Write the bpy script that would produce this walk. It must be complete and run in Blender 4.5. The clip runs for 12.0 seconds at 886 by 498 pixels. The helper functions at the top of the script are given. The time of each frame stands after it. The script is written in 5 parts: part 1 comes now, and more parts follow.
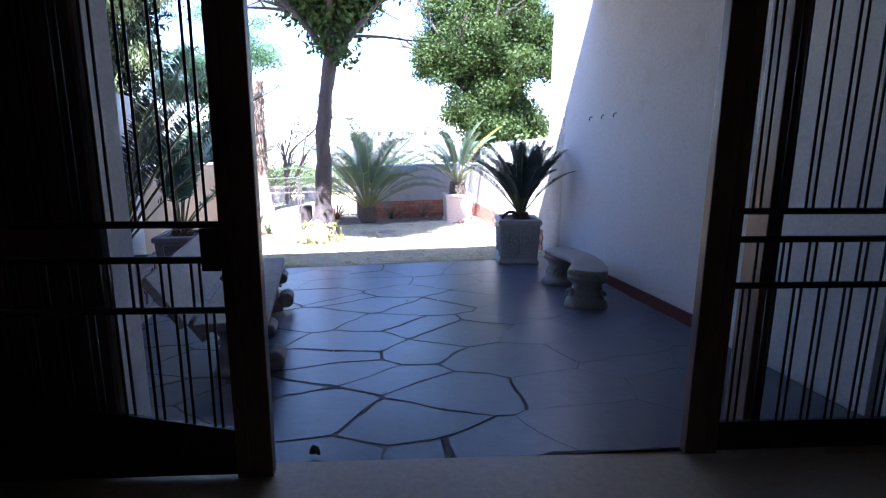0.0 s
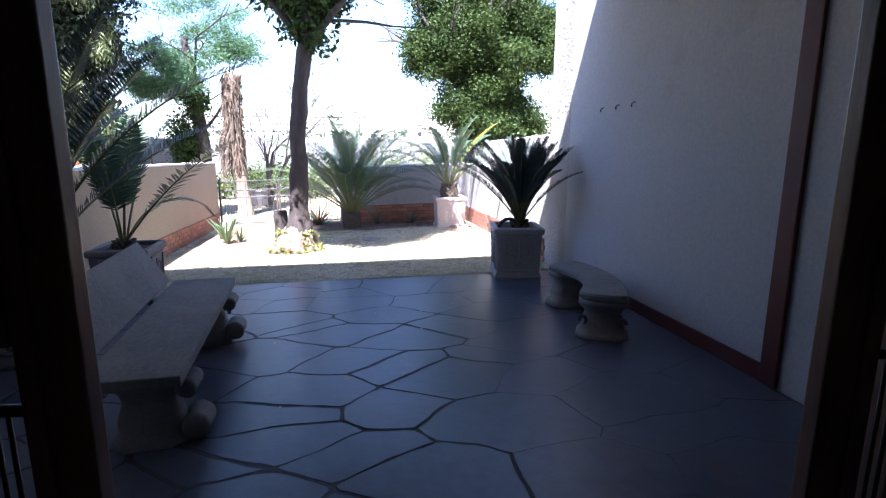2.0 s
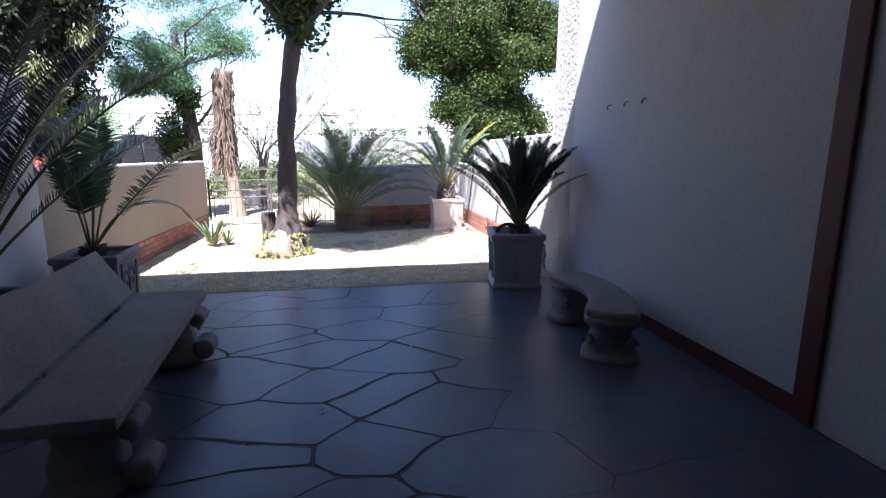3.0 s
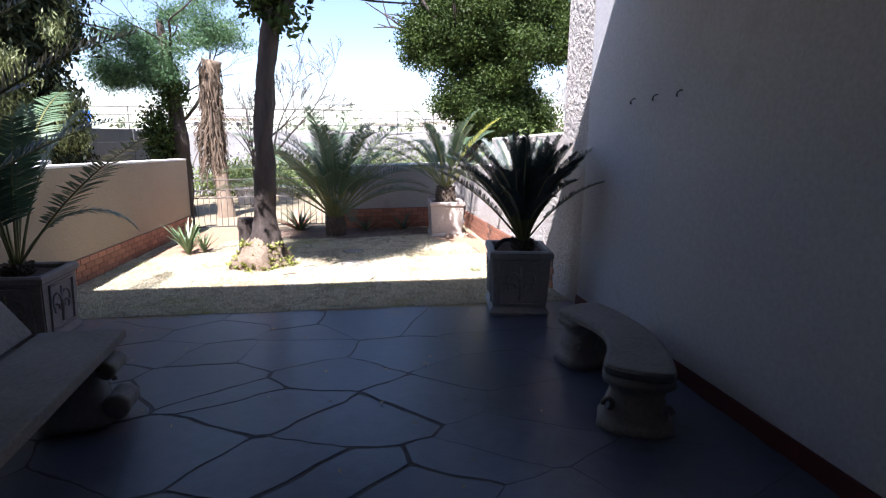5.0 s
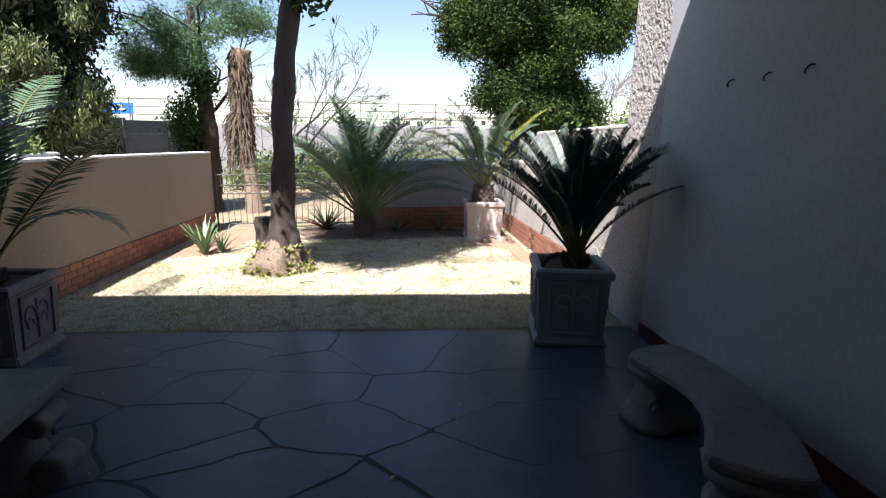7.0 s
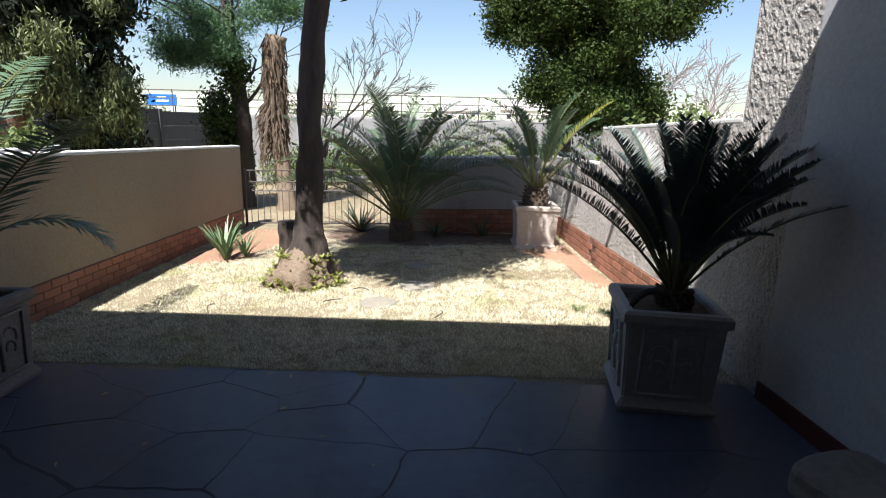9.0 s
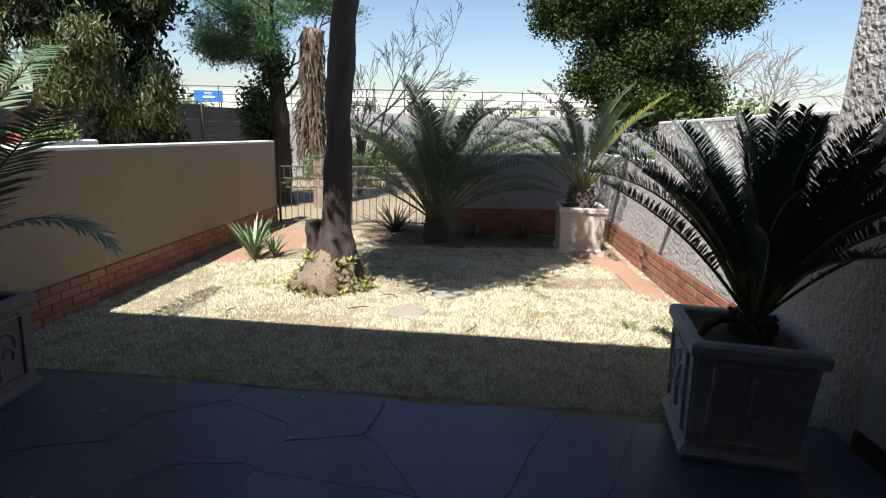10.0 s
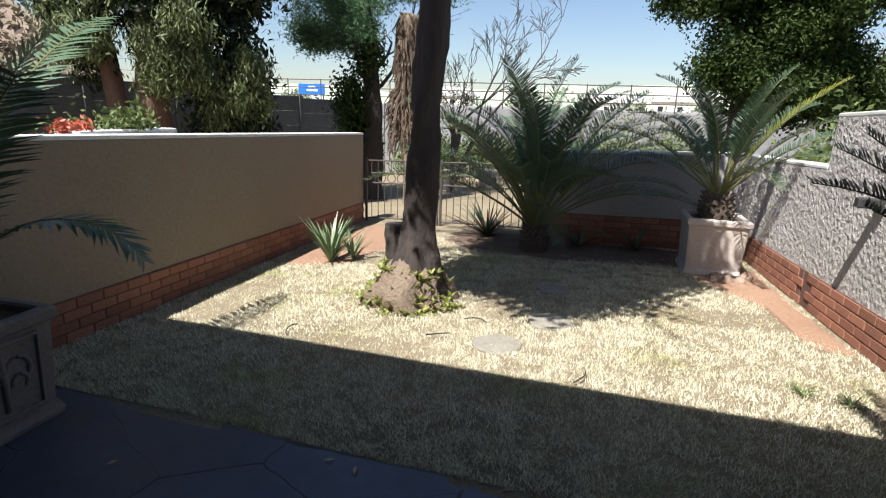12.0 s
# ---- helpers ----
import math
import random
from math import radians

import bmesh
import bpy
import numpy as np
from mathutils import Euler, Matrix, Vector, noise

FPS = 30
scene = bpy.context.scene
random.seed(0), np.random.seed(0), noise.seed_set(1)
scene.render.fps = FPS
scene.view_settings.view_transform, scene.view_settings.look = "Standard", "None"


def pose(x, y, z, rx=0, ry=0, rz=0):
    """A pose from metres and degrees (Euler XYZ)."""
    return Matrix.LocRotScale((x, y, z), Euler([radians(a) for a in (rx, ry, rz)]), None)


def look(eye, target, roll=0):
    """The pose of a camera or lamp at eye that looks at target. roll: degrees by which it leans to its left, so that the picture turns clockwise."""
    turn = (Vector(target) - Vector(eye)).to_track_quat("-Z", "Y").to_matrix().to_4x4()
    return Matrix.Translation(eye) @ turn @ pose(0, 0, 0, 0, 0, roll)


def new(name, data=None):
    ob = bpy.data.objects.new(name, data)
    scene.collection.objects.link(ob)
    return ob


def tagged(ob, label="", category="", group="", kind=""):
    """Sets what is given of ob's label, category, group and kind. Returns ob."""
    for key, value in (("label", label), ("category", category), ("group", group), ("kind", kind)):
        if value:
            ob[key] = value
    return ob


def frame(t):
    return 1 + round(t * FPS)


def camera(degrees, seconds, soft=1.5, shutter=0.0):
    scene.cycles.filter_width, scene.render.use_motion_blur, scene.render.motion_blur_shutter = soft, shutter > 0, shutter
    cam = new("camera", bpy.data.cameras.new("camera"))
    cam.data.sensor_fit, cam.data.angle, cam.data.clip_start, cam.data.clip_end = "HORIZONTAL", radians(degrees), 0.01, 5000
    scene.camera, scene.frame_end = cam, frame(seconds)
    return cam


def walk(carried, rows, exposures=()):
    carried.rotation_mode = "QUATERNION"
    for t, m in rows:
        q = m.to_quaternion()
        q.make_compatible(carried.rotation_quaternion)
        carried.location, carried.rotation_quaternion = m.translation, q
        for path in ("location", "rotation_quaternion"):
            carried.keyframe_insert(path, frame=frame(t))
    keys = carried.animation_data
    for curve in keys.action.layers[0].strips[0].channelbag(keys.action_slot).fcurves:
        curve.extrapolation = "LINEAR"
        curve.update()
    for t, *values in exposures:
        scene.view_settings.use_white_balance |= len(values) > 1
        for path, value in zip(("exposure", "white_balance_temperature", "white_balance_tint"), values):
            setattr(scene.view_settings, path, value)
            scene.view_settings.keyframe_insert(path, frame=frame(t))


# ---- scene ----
cam = camera(78.8, 12.0, 1.2)
TILT, LEAN = -1.5, -2.0
PATH = [
    (0, (0.449, -0.477, 1.498), (0.553, 1.489, 1.145), -1.8),
    (0.5, (0.481, -0.201, 1.474), (0.589, 1.765, 1.126), -2.0),
    (1, (0.521, 0.045, 1.448), (0.634, 2.012, 1.106), -2.0),
    (1.5, (0.562, 0.258, 1.45), (0.683, 2.225, 1.106), -2.0),
    (2, (0.596, 0.484, 1.459), (0.718, 2.449, 1.11), -1.9),
    (2.5, (0.631, 0.686, 1.463), (0.757, 2.651, 1.111), -1.8),
    (3, (0.689, 0.901, 1.47), (0.811, 2.866, 1.117), -1.7),
    (5, (0.918, 1.78, 1.525), (1.01, 3.744, 1.156), -1.4),
    (5.5, (0.947, 1.948, 1.518), (1.018, 3.912, 1.146), -1.3),
    (6, (0.949, 2.164, 1.523), (0.986, 4.128, 1.146), -1.2),
    (6.5, (0.956, 2.382, 1.513), (0.951, 4.346, 1.132), -1.1),
    (7, (0.966, 2.623, 1.517), (0.922, 4.585, 1.133), -0.9),
    (9, (0.836, 3.572, 1.54), (0.652, 5.522, 1.136), -0.4),
    (9.5, (0.841, 3.795, 1.524), (0.581, 5.735, 1.114), -0.4),
    (10, (0.836, 4.016, 1.526), (0.505, 5.945, 1.111), -0.2),
    (10.5, (0.852, 4.234, 1.539), (0.44, 6.145, 1.117), -0.0),
    (11, (0.796, 4.479, 1.511), (0.301, 6.37, 1.089), 0.0),
    (11.5, (0.692, 4.706, 1.5), (0.111, 6.571, 1.073), 0.3),
    (12, (0.6, 4.893, 1.493), (-0.055, 6.733, 1.061), 0.5),
]
walk(cam, [(t, pose(0, 0, 0, TILT, LEAN, 0) @ look(eye, target, roll)) for t, eye, target, roll in PATH],
     [(0, 3.68, 5080, 26), (1.5, 3.2, 5250, 25), (3, 2.62, 5520, 25), (5.5, 1.97, 5900, 22), (7.2, 1.67, 6050, 17), (9, 1.34, 6100, 13), (12, 1.13, 6100, 13)])


# ---- world, sun, exposure ----
SUN = Vector((0.27, 1.0, -1.75)).normalized()
world = bpy.data.worlds.new("world")
scene.world = world
world.use_nodes = True
wn = world.node_tree.nodes
sky = wn.new("ShaderNodeTexSky")
sky.sky_type, sky.sun_disc = "NISHITA", False
sky.sun_elevation = math.asin(-SUN.z)
sky.sun_rotation = math.atan2(-SUN.x, -SUN.y)
sky.altitude, sky.dust_density, sky.air_density = 600, 1.0, 1.15
wn["Background"].inputs["Strength"].default_value = 0.060
world.node_tree.links.new(sky.outputs[0], wn["Background"].inputs["Color"])
sun_data = bpy.data.lights.new("sun", "SUN")
sun_data.energy, sun_data.angle, sun_data.color = 5.0, radians(0.5), (1.0, 0.95, 0.87)
sun = new("sun", sun_data)
sun.matrix_world = look((0, 0, 30), Vector((0, 0, 30)) + SUN)


# ---- materials ----
def material(name, c1, c2, rough=0.8, big=0.6, fine=14.0, bump=0.25, depth=0.01, metal=0.0, c3=None, third=2.5, cover=0.55, spec=0.5,
             random_tint=0.0, translucent=0.0, coat=0.0, island=False, stretch=(1, 1, 1)):
    """Two-scale noise colour between c1 and c2, patches of c3, bump of the fine grain."""
    m = bpy.data.materials.new(name)
    m.use_nodes = True
    nt, nd = m.node_tree, m.node_tree.nodes
    out, bsdf = nd["Material Output"], nd["Principled BSDF"]
    tc = nd.new("ShaderNodeTexCoord")
    mp = nd.new("ShaderNodeMapping")
    mp.inputs["Scale"].default_value = stretch
    nt.links.new(tc.outputs["Object"], mp.inputs["Vector"])

    def noise_node(scale, detail=5, rough_=0.6):
        n = nd.new("ShaderNodeTexNoise")
        n.inputs["Scale"].default_value, n.inputs["Detail"].default_value = scale, detail
        n.inputs["Roughness"].default_value = rough_
        nt.links.new(mp.outputs[0], n.inputs["Vector"])
        return n.outputs["Fac"]

    def mix(fac, a, b, blend="MIX"):
        x = nd.new("ShaderNodeMix")
        x.data_type, x.blend_type = "RGBA", blend
        for sock, v in ((x.inputs["Factor"], fac), (x.inputs["A"], a), (x.inputs["B"], b)):
            if hasattr(v, "is_linked"):
                nt.links.new(v, sock)
            elif isinstance(v, (int, float)):
                sock.default_value = v
            else:
                sock.default_value = (*v, 1)
        return x.outputs["Result"]

    def ramp(fac, lo, hi):
        r = nd.new("ShaderNodeMapRange")
        r.inputs["From Min"].default_value, r.inputs["From Max"].default_value = lo, hi
        nt.links.new(fac, r.inputs["Value"])
        return r.outputs["Result"]

    large, small = noise_node(big, 6), noise_node(fine, 4, 0.7)
    col = mix(ramp(large, 0.3, 0.7), c1, c2)
    col = mix(0.5, col, mix(ramp(small, 0.25, 0.75), [v * 0.72 for v in c1], [min(1, v * 1.2) for v in c2]))
    if c3:
        col = mix(ramp(noise_node(third, 6, 0.65), cover, cover + 0.12), col, c3)
    if random_tint:
        if island:
            r = nd.new("ShaderNodeNewGeometry").outputs["Random Per Island"]
        else:
            r = nd.new("ShaderNodeObjectInfo").outputs["Random"]
        hsv = nd.new("ShaderNodeHueSaturation")
        mr = nd.new("ShaderNodeMapRange")
        mr.inputs["To Min"].default_value, mr.inputs["To Max"].default_value = 1 - random_tint, 1 + random_tint
        nt.links.new(r, mr.inputs["Value"])
        nt.links.new(mr.outputs[0], hsv.inputs["Value"])
        nt.links.new(col, hsv.inputs["Color"])
        col = hsv.outputs["Color"]
    nt.links.new(col, bsdf.inputs["Base Color"])
    rr = nd.new("ShaderNodeMapRange")
    rr.inputs["To Min"].default_value, rr.inputs["To Max"].default_value = max(0.02, rough - 0.12), min(1, rough + 0.12)
    nt.links.new(small, rr.inputs["Value"])
    nt.links.new(rr.outputs[0], bsdf.inputs["Roughness"])
    bsdf.inputs["Metallic"].default_value = metal
    bsdf.inputs["Specular IOR Level"].default_value = spec
    if bump:
        b = nd.new("ShaderNodeBump")
        b.inputs["Strength"].default_value, b.inputs["Distance"].default_value = bump, depth
        nt.links.new(small, b.inputs["Height"])
        nt.links.new(b.outputs[0], bsdf.inputs["Normal"])
    if translucent:
        t = nd.new("ShaderNodeBsdfTranslucent")
        nt.links.new(col, t.inputs["Color"])
        mx = nd.new("ShaderNodeMixShader")
        mx.inputs[0].default_value = translucent
        nt.links.new(bsdf.outputs[0], mx.inputs[1])
        nt.links.new(t.outputs[0], mx.inputs[2])
        nt.links.new(mx.outputs[0], out.inputs["Surface"])
    return m


PLASTER = material("patio_plaster", (0.47, 0.48, 0.49), (0.55, 0.55, 0.55), 0.85, 0.7, 40, 0.15, 0.004, c3=(0.43, 0.42, 0.405), third=1.3, cover=0.62)
CREAM = material("cream_plaster", (0.265, 0.205, 0.140), (0.34, 0.268, 0.185), 0.9, 0.8, 35, 0.2, 0.004, c3=(0.33, 0.215, 0.125), third=1.1, cover=0.6)
# greyer plaster for the back wall; part of the tree's shade is in it
BACK_SHADED = material("shaded_back_plaster", (0.32, 0.305, 0.295), (0.41, 0.395, 0.38), 0.88, 0.9, 38, 0.2, 0.004, c3=(0.26, 0.24, 0.225), third=1.4, cover=0.6)
ROUGHCAST = material("roughcast", (0.36, 0.335, 0.305), (0.54, 0.51, 0.47), 0.95, 2.0, 95, 0.9, 0.008, c3=(0.20, 0.185, 0.165), third=60, cover=0.54)
COPING = material("white_coping", (0.74, 0.72, 0.66), (0.82, 0.80, 0.75), 0.85, 2.0, 40, 0.2, 0.004)
RED_PAINT = material("red_oxide_paint", (0.078, 0.013, 0.011), (0.115, 0.022, 0.017), 0.55, 2.0, 30, 0.15, 0.003)
SLATE = material("slate", (0.060, 0.068, 0.098), (0.098, 0.106, 0.138), 0.34, 1.6, 9, 0.35, 0.006, c3=(0.105, 0.085, 0.085), third=1.7, cover=0.58, random_tint=0.1)
MORTAR = material("grey_mortar", (0.045, 0.043, 0.050), (0.082, 0.078, 0.082), 0.75, 3, 40, 0.5, 0.005, c3=(0.045, 0.05, 0.03), third=2.2, cover=0.62)
BRICK = material("red_brick", (0.27, 0.105, 0.062), (0.38, 0.18, 0.11), 0.9, 3, 45, 0.4, 0.004, random_tint=0.22)
BRICK_MORTAR = material("brick_mortar", (0.12, 0.065, 0.045), (0.18, 0.10, 0.07), 0.95, 3, 40, 0.4, 0.004)
STONE = material("cast_stone", (0.155, 0.148, 0.14), (0.28, 0.265, 0.245), 0.85, 3, 38, 0.4, 0.004, c3=(0.20, 0.20, 0.13), third=5, cover=0.6)
POT_GREY = material("grey_cast_pot", (0.30, 0.30, 0.295), (0.44, 0.435, 0.42), 0.85, 3, 38, 0.4, 0.004, c3=(0.50, 0.49, 0.46), third=9, cover=0.62)
POT_DARK = material("brown_grey_pot", (0.17, 0.15, 0.138), (0.27, 0.24, 0.22), 0.88, 3, 38, 0.4, 0.004, c3=(0.32, 0.29, 0.265), third=9, cover=0.62)
POT_PALE = material("pale_pot", (0.46, 0.40, 0.345), (0.58, 0.52, 0.46), 0.85, 2, 35, 0.3, 0.004, c3=(0.55, 0.35, 0.22), third=3, cover=0.62)
SOIL = material("red_soil", (0.22, 0.125, 0.075), (0.33, 0.205, 0.13), 0.98, 1.5, 30, 0.8, 0.012, c3=(0.20, 0.11, 0.07), third=6, cover=0.58)
# leaf litter on soil, with the bed's shade put into the colour
SHADED_MOULD = material("shaded_leaf_mould", (0.065, 0.042, 0.028), (0.13, 0.085, 0.058), 0.98, 1.8, 34, 0.9, 0.014, c3=(0.17, 0.105, 0.065), third=4, cover=0.62)
COMPOST = material("dark_compost", (0.05, 0.03, 0.02), (0.10, 0.06, 0.04), 0.98, 6, 50, 0.8, 0.01)
BLADE = material("dry_grass_blade", (0.56, 0.52, 0.36), (0.74, 0.70, 0.53), 0.9, 0.9, 60, 0, random_tint=0.4, island=True, translucent=0.2, c3=(0.46, 0.46, 0.23), third=1.2, cover=0.55, spec=0.2)
CYCAD = material("cycad_leaf", (0.054, 0.098, 0.050), (0.092, 0.150, 0.076), 0.4, 6, 40, 0.1, 0.003, translucent=0.18, random_tint=0.25)
CYCAD_BLUE = material("dark_cycad_leaf", (0.040, 0.062, 0.054), (0.070, 0.100, 0.088), 0.42, 6, 40, 0.1, 0.003, translucent=0.08, random_tint=0.25)
YOUNG = material("young_frond", (0.40, 0.42, 0.06), (0.52, 0.52, 0.12), 0.5, 6, 40, 0.1, 0.003, translucent=0.35)
RACHIS = material("frond_stalk", (0.12, 0.14, 0.04), (0.20, 0.19, 0.07), 0.6, 6, 40, 0.1, 0.003)
CAUDEX = material("cycad_trunk", (0.06, 0.042, 0.03), (0.13, 0.10, 0.07), 0.95, 12, 45, 0.8, 0.02)
BARK = material("dark_bark", (0.028, 0.021, 0.018), (0.068, 0.052, 0.042), 0.95, 4, 26, 0.9, 0.02, stretch=(1, 1, 0.3), c3=(0.15, 0.12, 0.10), third=2.0, cover=0.64)
SHAGGY = material("shaggy_bark", (0.06, 0.042, 0.028), (0.16, 0.115, 0.075), 0.95, 4, 30, 0.5, 0.01, random_tint=0.35, island=True)
ROOT = material("rooty_earth", (0.14, 0.10, 0.07), (0.30, 0.23, 0.16), 0.97, 9, 34, 1.0, 0.03)
PALE_BARK = material("pale_bark", (0.14, 0.10, 0.065), (0.28, 0.215, 0.15), 0.95, 4, 20, 0.9, 0.02, stretch=(1, 1, 0.25))
TWIG = material("bare_twig", (0.05, 0.042, 0.038), (0.09, 0.075, 0.068), 0.9, 4, 30, 0.2, 0.004)
# lighter copy of the twig colour, with distance haze put in
HAZED_TWIG = material("haze_tinted_twig", (0.16, 0.13, 0.12), (0.24, 0.20, 0.185), 0.9, 4, 30, 0.2, 0.004)
LEAF_DARK = material("broad_leaf", (0.014, 0.030, 0.008), (0.064, 0.098, 0.020), 0.6, 0.9, 8, 0, translucent=0.22, spec=0.2, random_tint=0.28, island=True)
LEAF_CONIFER = material("conifer_spray", (0.055, 0.080, 0.026), (0.19, 0.22, 0.085), 0.6, 1.6, 8, 0, translucent=0.18, random_tint=0.4, island=True)
# inside of the conifer: crown shade put into a darker leaf colour
CONIFER_SHADED = material("conifer_shaded_inner", (0.010, 0.016, 0.007), (0.028, 0.040, 0.016), 0.7, 1.6, 8, 0, random_tint=0.4, island=True, spec=0.25)
RED_BARK = material("red_brown_bark", (0.10, 0.055, 0.038), (0.19, 0.11, 0.08), 0.95, 4, 24, 0.9, 0.02, stretch=(1, 1, 0.25))
LEAF_FEATHER = material("feathery_leaf", (0.055, 0.12, 0.05), (0.10, 0.19, 0.08), 0.55, 0.9, 8, 0, translucent=0.35, random_tint=0.3, island=True)
LEAF_SHRUB = material("shrub_leaf", (0.08, 0.13, 0.035), (0.16, 0.20, 0.06), 0.6, 2, 8, 0, translucent=0.3, random_tint=0.4, island=True)
DRY_BUSH = material("dry_bush", (0.11, 0.09, 0.06), (0.20, 0.16, 0.10), 0.8, 1, 8, 0, translucent=0.2, random_tint=0.4, island=True)
# distance haze is mixed into this pale leaf colour
FAR_LEAF = material("haze_tinted_leaf", (0.16, 0.20, 0.12), (0.26, 0.29, 0.19), 0.9, 0.2, 2, 0, random_tint=0.3, island=True)
ALOE = material("aloe_leaf", (0.11, 0.18, 0.085), (0.20, 0.28, 0.14), 0.45, 6, 30, 0.1, 0.003, translucent=0.1)
YELLOW_LEAF = material("yellow_green_leaf", (0.16, 0.20, 0.035), (0.30, 0.31, 0.065), 0.5, 8, 30, 0.1, 0.003, translucent=0.3, random_tint=0.3)
RED_LEAF = material("red_bract", (0.40, 0.05, 0.03), (0.50, 0.16, 0.08), 0.5, 8, 30, 0.1, 0.003, translucent=0.3)
DRY = material("dry_leaf", (0.40, 0.27, 0.14), (0.52, 0.38, 0.20), 0.9, 8, 30, 0.3, 0.003)
TIMBER = material("dark_timber", (0.13, 0.062, 0.036), (0.20, 0.105, 0.064), 0.36, 3, 24, 0.3, 0.003, stretch=(3, 3, 0.3))
IRON = material("black_iron", (0.012, 0.012, 0.014), (0.028, 0.027, 0.028), 0.38, 6, 60, 0.2, 0.002)
GATE_IRON = material("brown_gate_iron", (0.045, 0.038, 0.033), (0.085, 0.072, 0.062), 0.6, 6, 60, 0.2, 0.002)
ROOM_PAINT = material("room_paint", (0.34, 0.27, 0.21), (0.40, 0.32, 0.25), 0.85, 1, 40, 0.15, 0.003)
ROOM_FLOOR = material("beige_tile", (0.36, 0.29, 0.21), (0.43, 0.35, 0.26), 0.4, 2, 30, 0.1, 0.002)
CEILING = material("ceiling_paint", (0.62, 0.61, 0.58), (0.70, 0.69, 0.66), 0.9, 1, 40, 0.1, 0.003)
PRECAST = material("precast_concrete", (0.20, 0.20, 0.195), (0.30, 0.295, 0.285), 0.9, 1.2, 25, 0.3, 0.005, random_tint=0.08)
# dark copy of the precast concrete, with tree shade put into the colour
PRECAST_SHADED = material("shaded_precast", (0.055, 0.057, 0.06), (0.10, 0.10, 0.10), 0.95, 1.2, 25, 0.3, 0.005, c3=(0.05, 0.055, 0.035), third=1.6, cover=0.58, random_tint=0.12)
FACADE = material("far_render", (0.66, 0.62, 0.56), (0.74, 0.70, 0.64), 0.9, 1, 10, 0.1, 0.01)
ROOF_TILE = material("far_roof", (0.40, 0.37, 0.35), (0.48, 0.45, 0.42), 0.9, 1, 10, 0.2, 0.02)
BLUE = material("blue_sign_paint", (0.02, 0.13, 0.55), (0.03, 0.17, 0.62), 0.5, 2, 20, 0, spec=0.3)
WHITE = material("white_paint", (0.76, 0.76, 0.74), (0.82, 0.82, 0.80), 0.6, 2, 20, 0.05, 0.002)
# hillside green paled to carry the haze of distance
HILL = material("haze_tinted_hill", (0.30, 0.36, 0.24), (0.42, 0.44, 0.34), 1.0, 0.02, 0.3, 0.2, 0.3)
BANK_EARTH = material("dry_bank_earth", (0.16, 0.11, 0.075), (0.30, 0.225, 0.16), 0.98, 0.35, 4, 0.8, 0.05, c3=(0.12, 0.10, 0.055), third=0.9, cover=0.55)
STEP = material("worn_step", (0.19, 0.175, 0.14), (0.28, 0.255, 0.20), 0.95, 4, 40, 0.4, 0.004)
ROCK = material("reddish_rock", (0.24, 0.16, 0.11), (0.38, 0.28, 0.21), 0.95, 9, 40, 0.8, 0.01)
PLASTIC = material("dark_plastic", (0.03, 0.03, 0.032), (0.05, 0.05, 0.05), 0.5, 8, 50, 0.1, 0.002)


# ---- building helpers ----
GX, GY = 0.03492, -0.02620


def ground(x, y):
    """Height of the patio and the garden, one plane that falls to the gate."""
    return GX * x + GY * y


def mesh_object(name, verts, faces, mat, smooth=False):
    me = bpy.data.meshes.new(name)
    me.from_pydata([tuple(v) for v in verts], [], [tuple(f) for f in faces])
    me.materials.append(mat)
    if smooth:
        me.polygons.foreach_set("use_smooth", [True] * len(me.polygons))
    me.update()
    return new(name, me)


def from_bm(name, bm, mat, smooth=False):
    me = bpy.data.meshes.new(name)
    bmesh.ops.recalc_face_normals(bm, faces=bm.faces)
    bm.to_mesh(me)
    bm.free()
    me.materials.append(mat)
    if smooth:
        me.polygons.foreach_set("use_smooth", [True] * len(me.polygons))
    return new(name, me)


def part(name, bm, mat, parent, label="", smooth=False):
    ob = from_bm(name, bm, mat, smooth)
    ob.parent = parent
    return tagged(ob, label)


def part_mesh(name, vf, mat, parent, label="", smooth=False):
    ob = mesh_object(name, vf[0], vf[1], mat, smooth)
    ob.parent = parent
    return tagged(ob, label)


def share(name, me, parent, m):
    """Another object on a mesh that exists."""
    ob = new(name, me)
    ob.parent = parent
    ob.matrix_basis = m
    return ob


def thing(name, m, label, category, group="", kind=""):
    ob = new(name)
    ob.matrix_basis = m
    ob.empty_display_size = 0.1
    return tagged(ob, label, category, group, kind)


def add_box(bm, x0, x1, y0, y1, z0, z1, bevel=0.0, m=None):
    r = bmesh.ops.create_cube(bm, size=1)
    vs = r["verts"]
    for v in vs:
        v.co = Vector(((x0 + x1) / 2 + v.co.x * (x1 - x0), (y0 + y1) / 2 + v.co.y * (y1 - y0), (z0 + z1) / 2 + v.co.z * (z1 - z0)))
        if m:
            v.co = m @ v.co
    if bevel:
        es = list({e for v in vs for e in v.link_edges})
        bmesh.ops.bevel(bm, geom=es, offset=bevel, segments=2, affect="EDGES", profile=0.6)


def box(x0, x1, y0, y1, z0, z1, bevel=0.0):
    bm = bmesh.new()
    add_box(bm, x0, x1, y0, y1, z0, z1, bevel)
    return bm


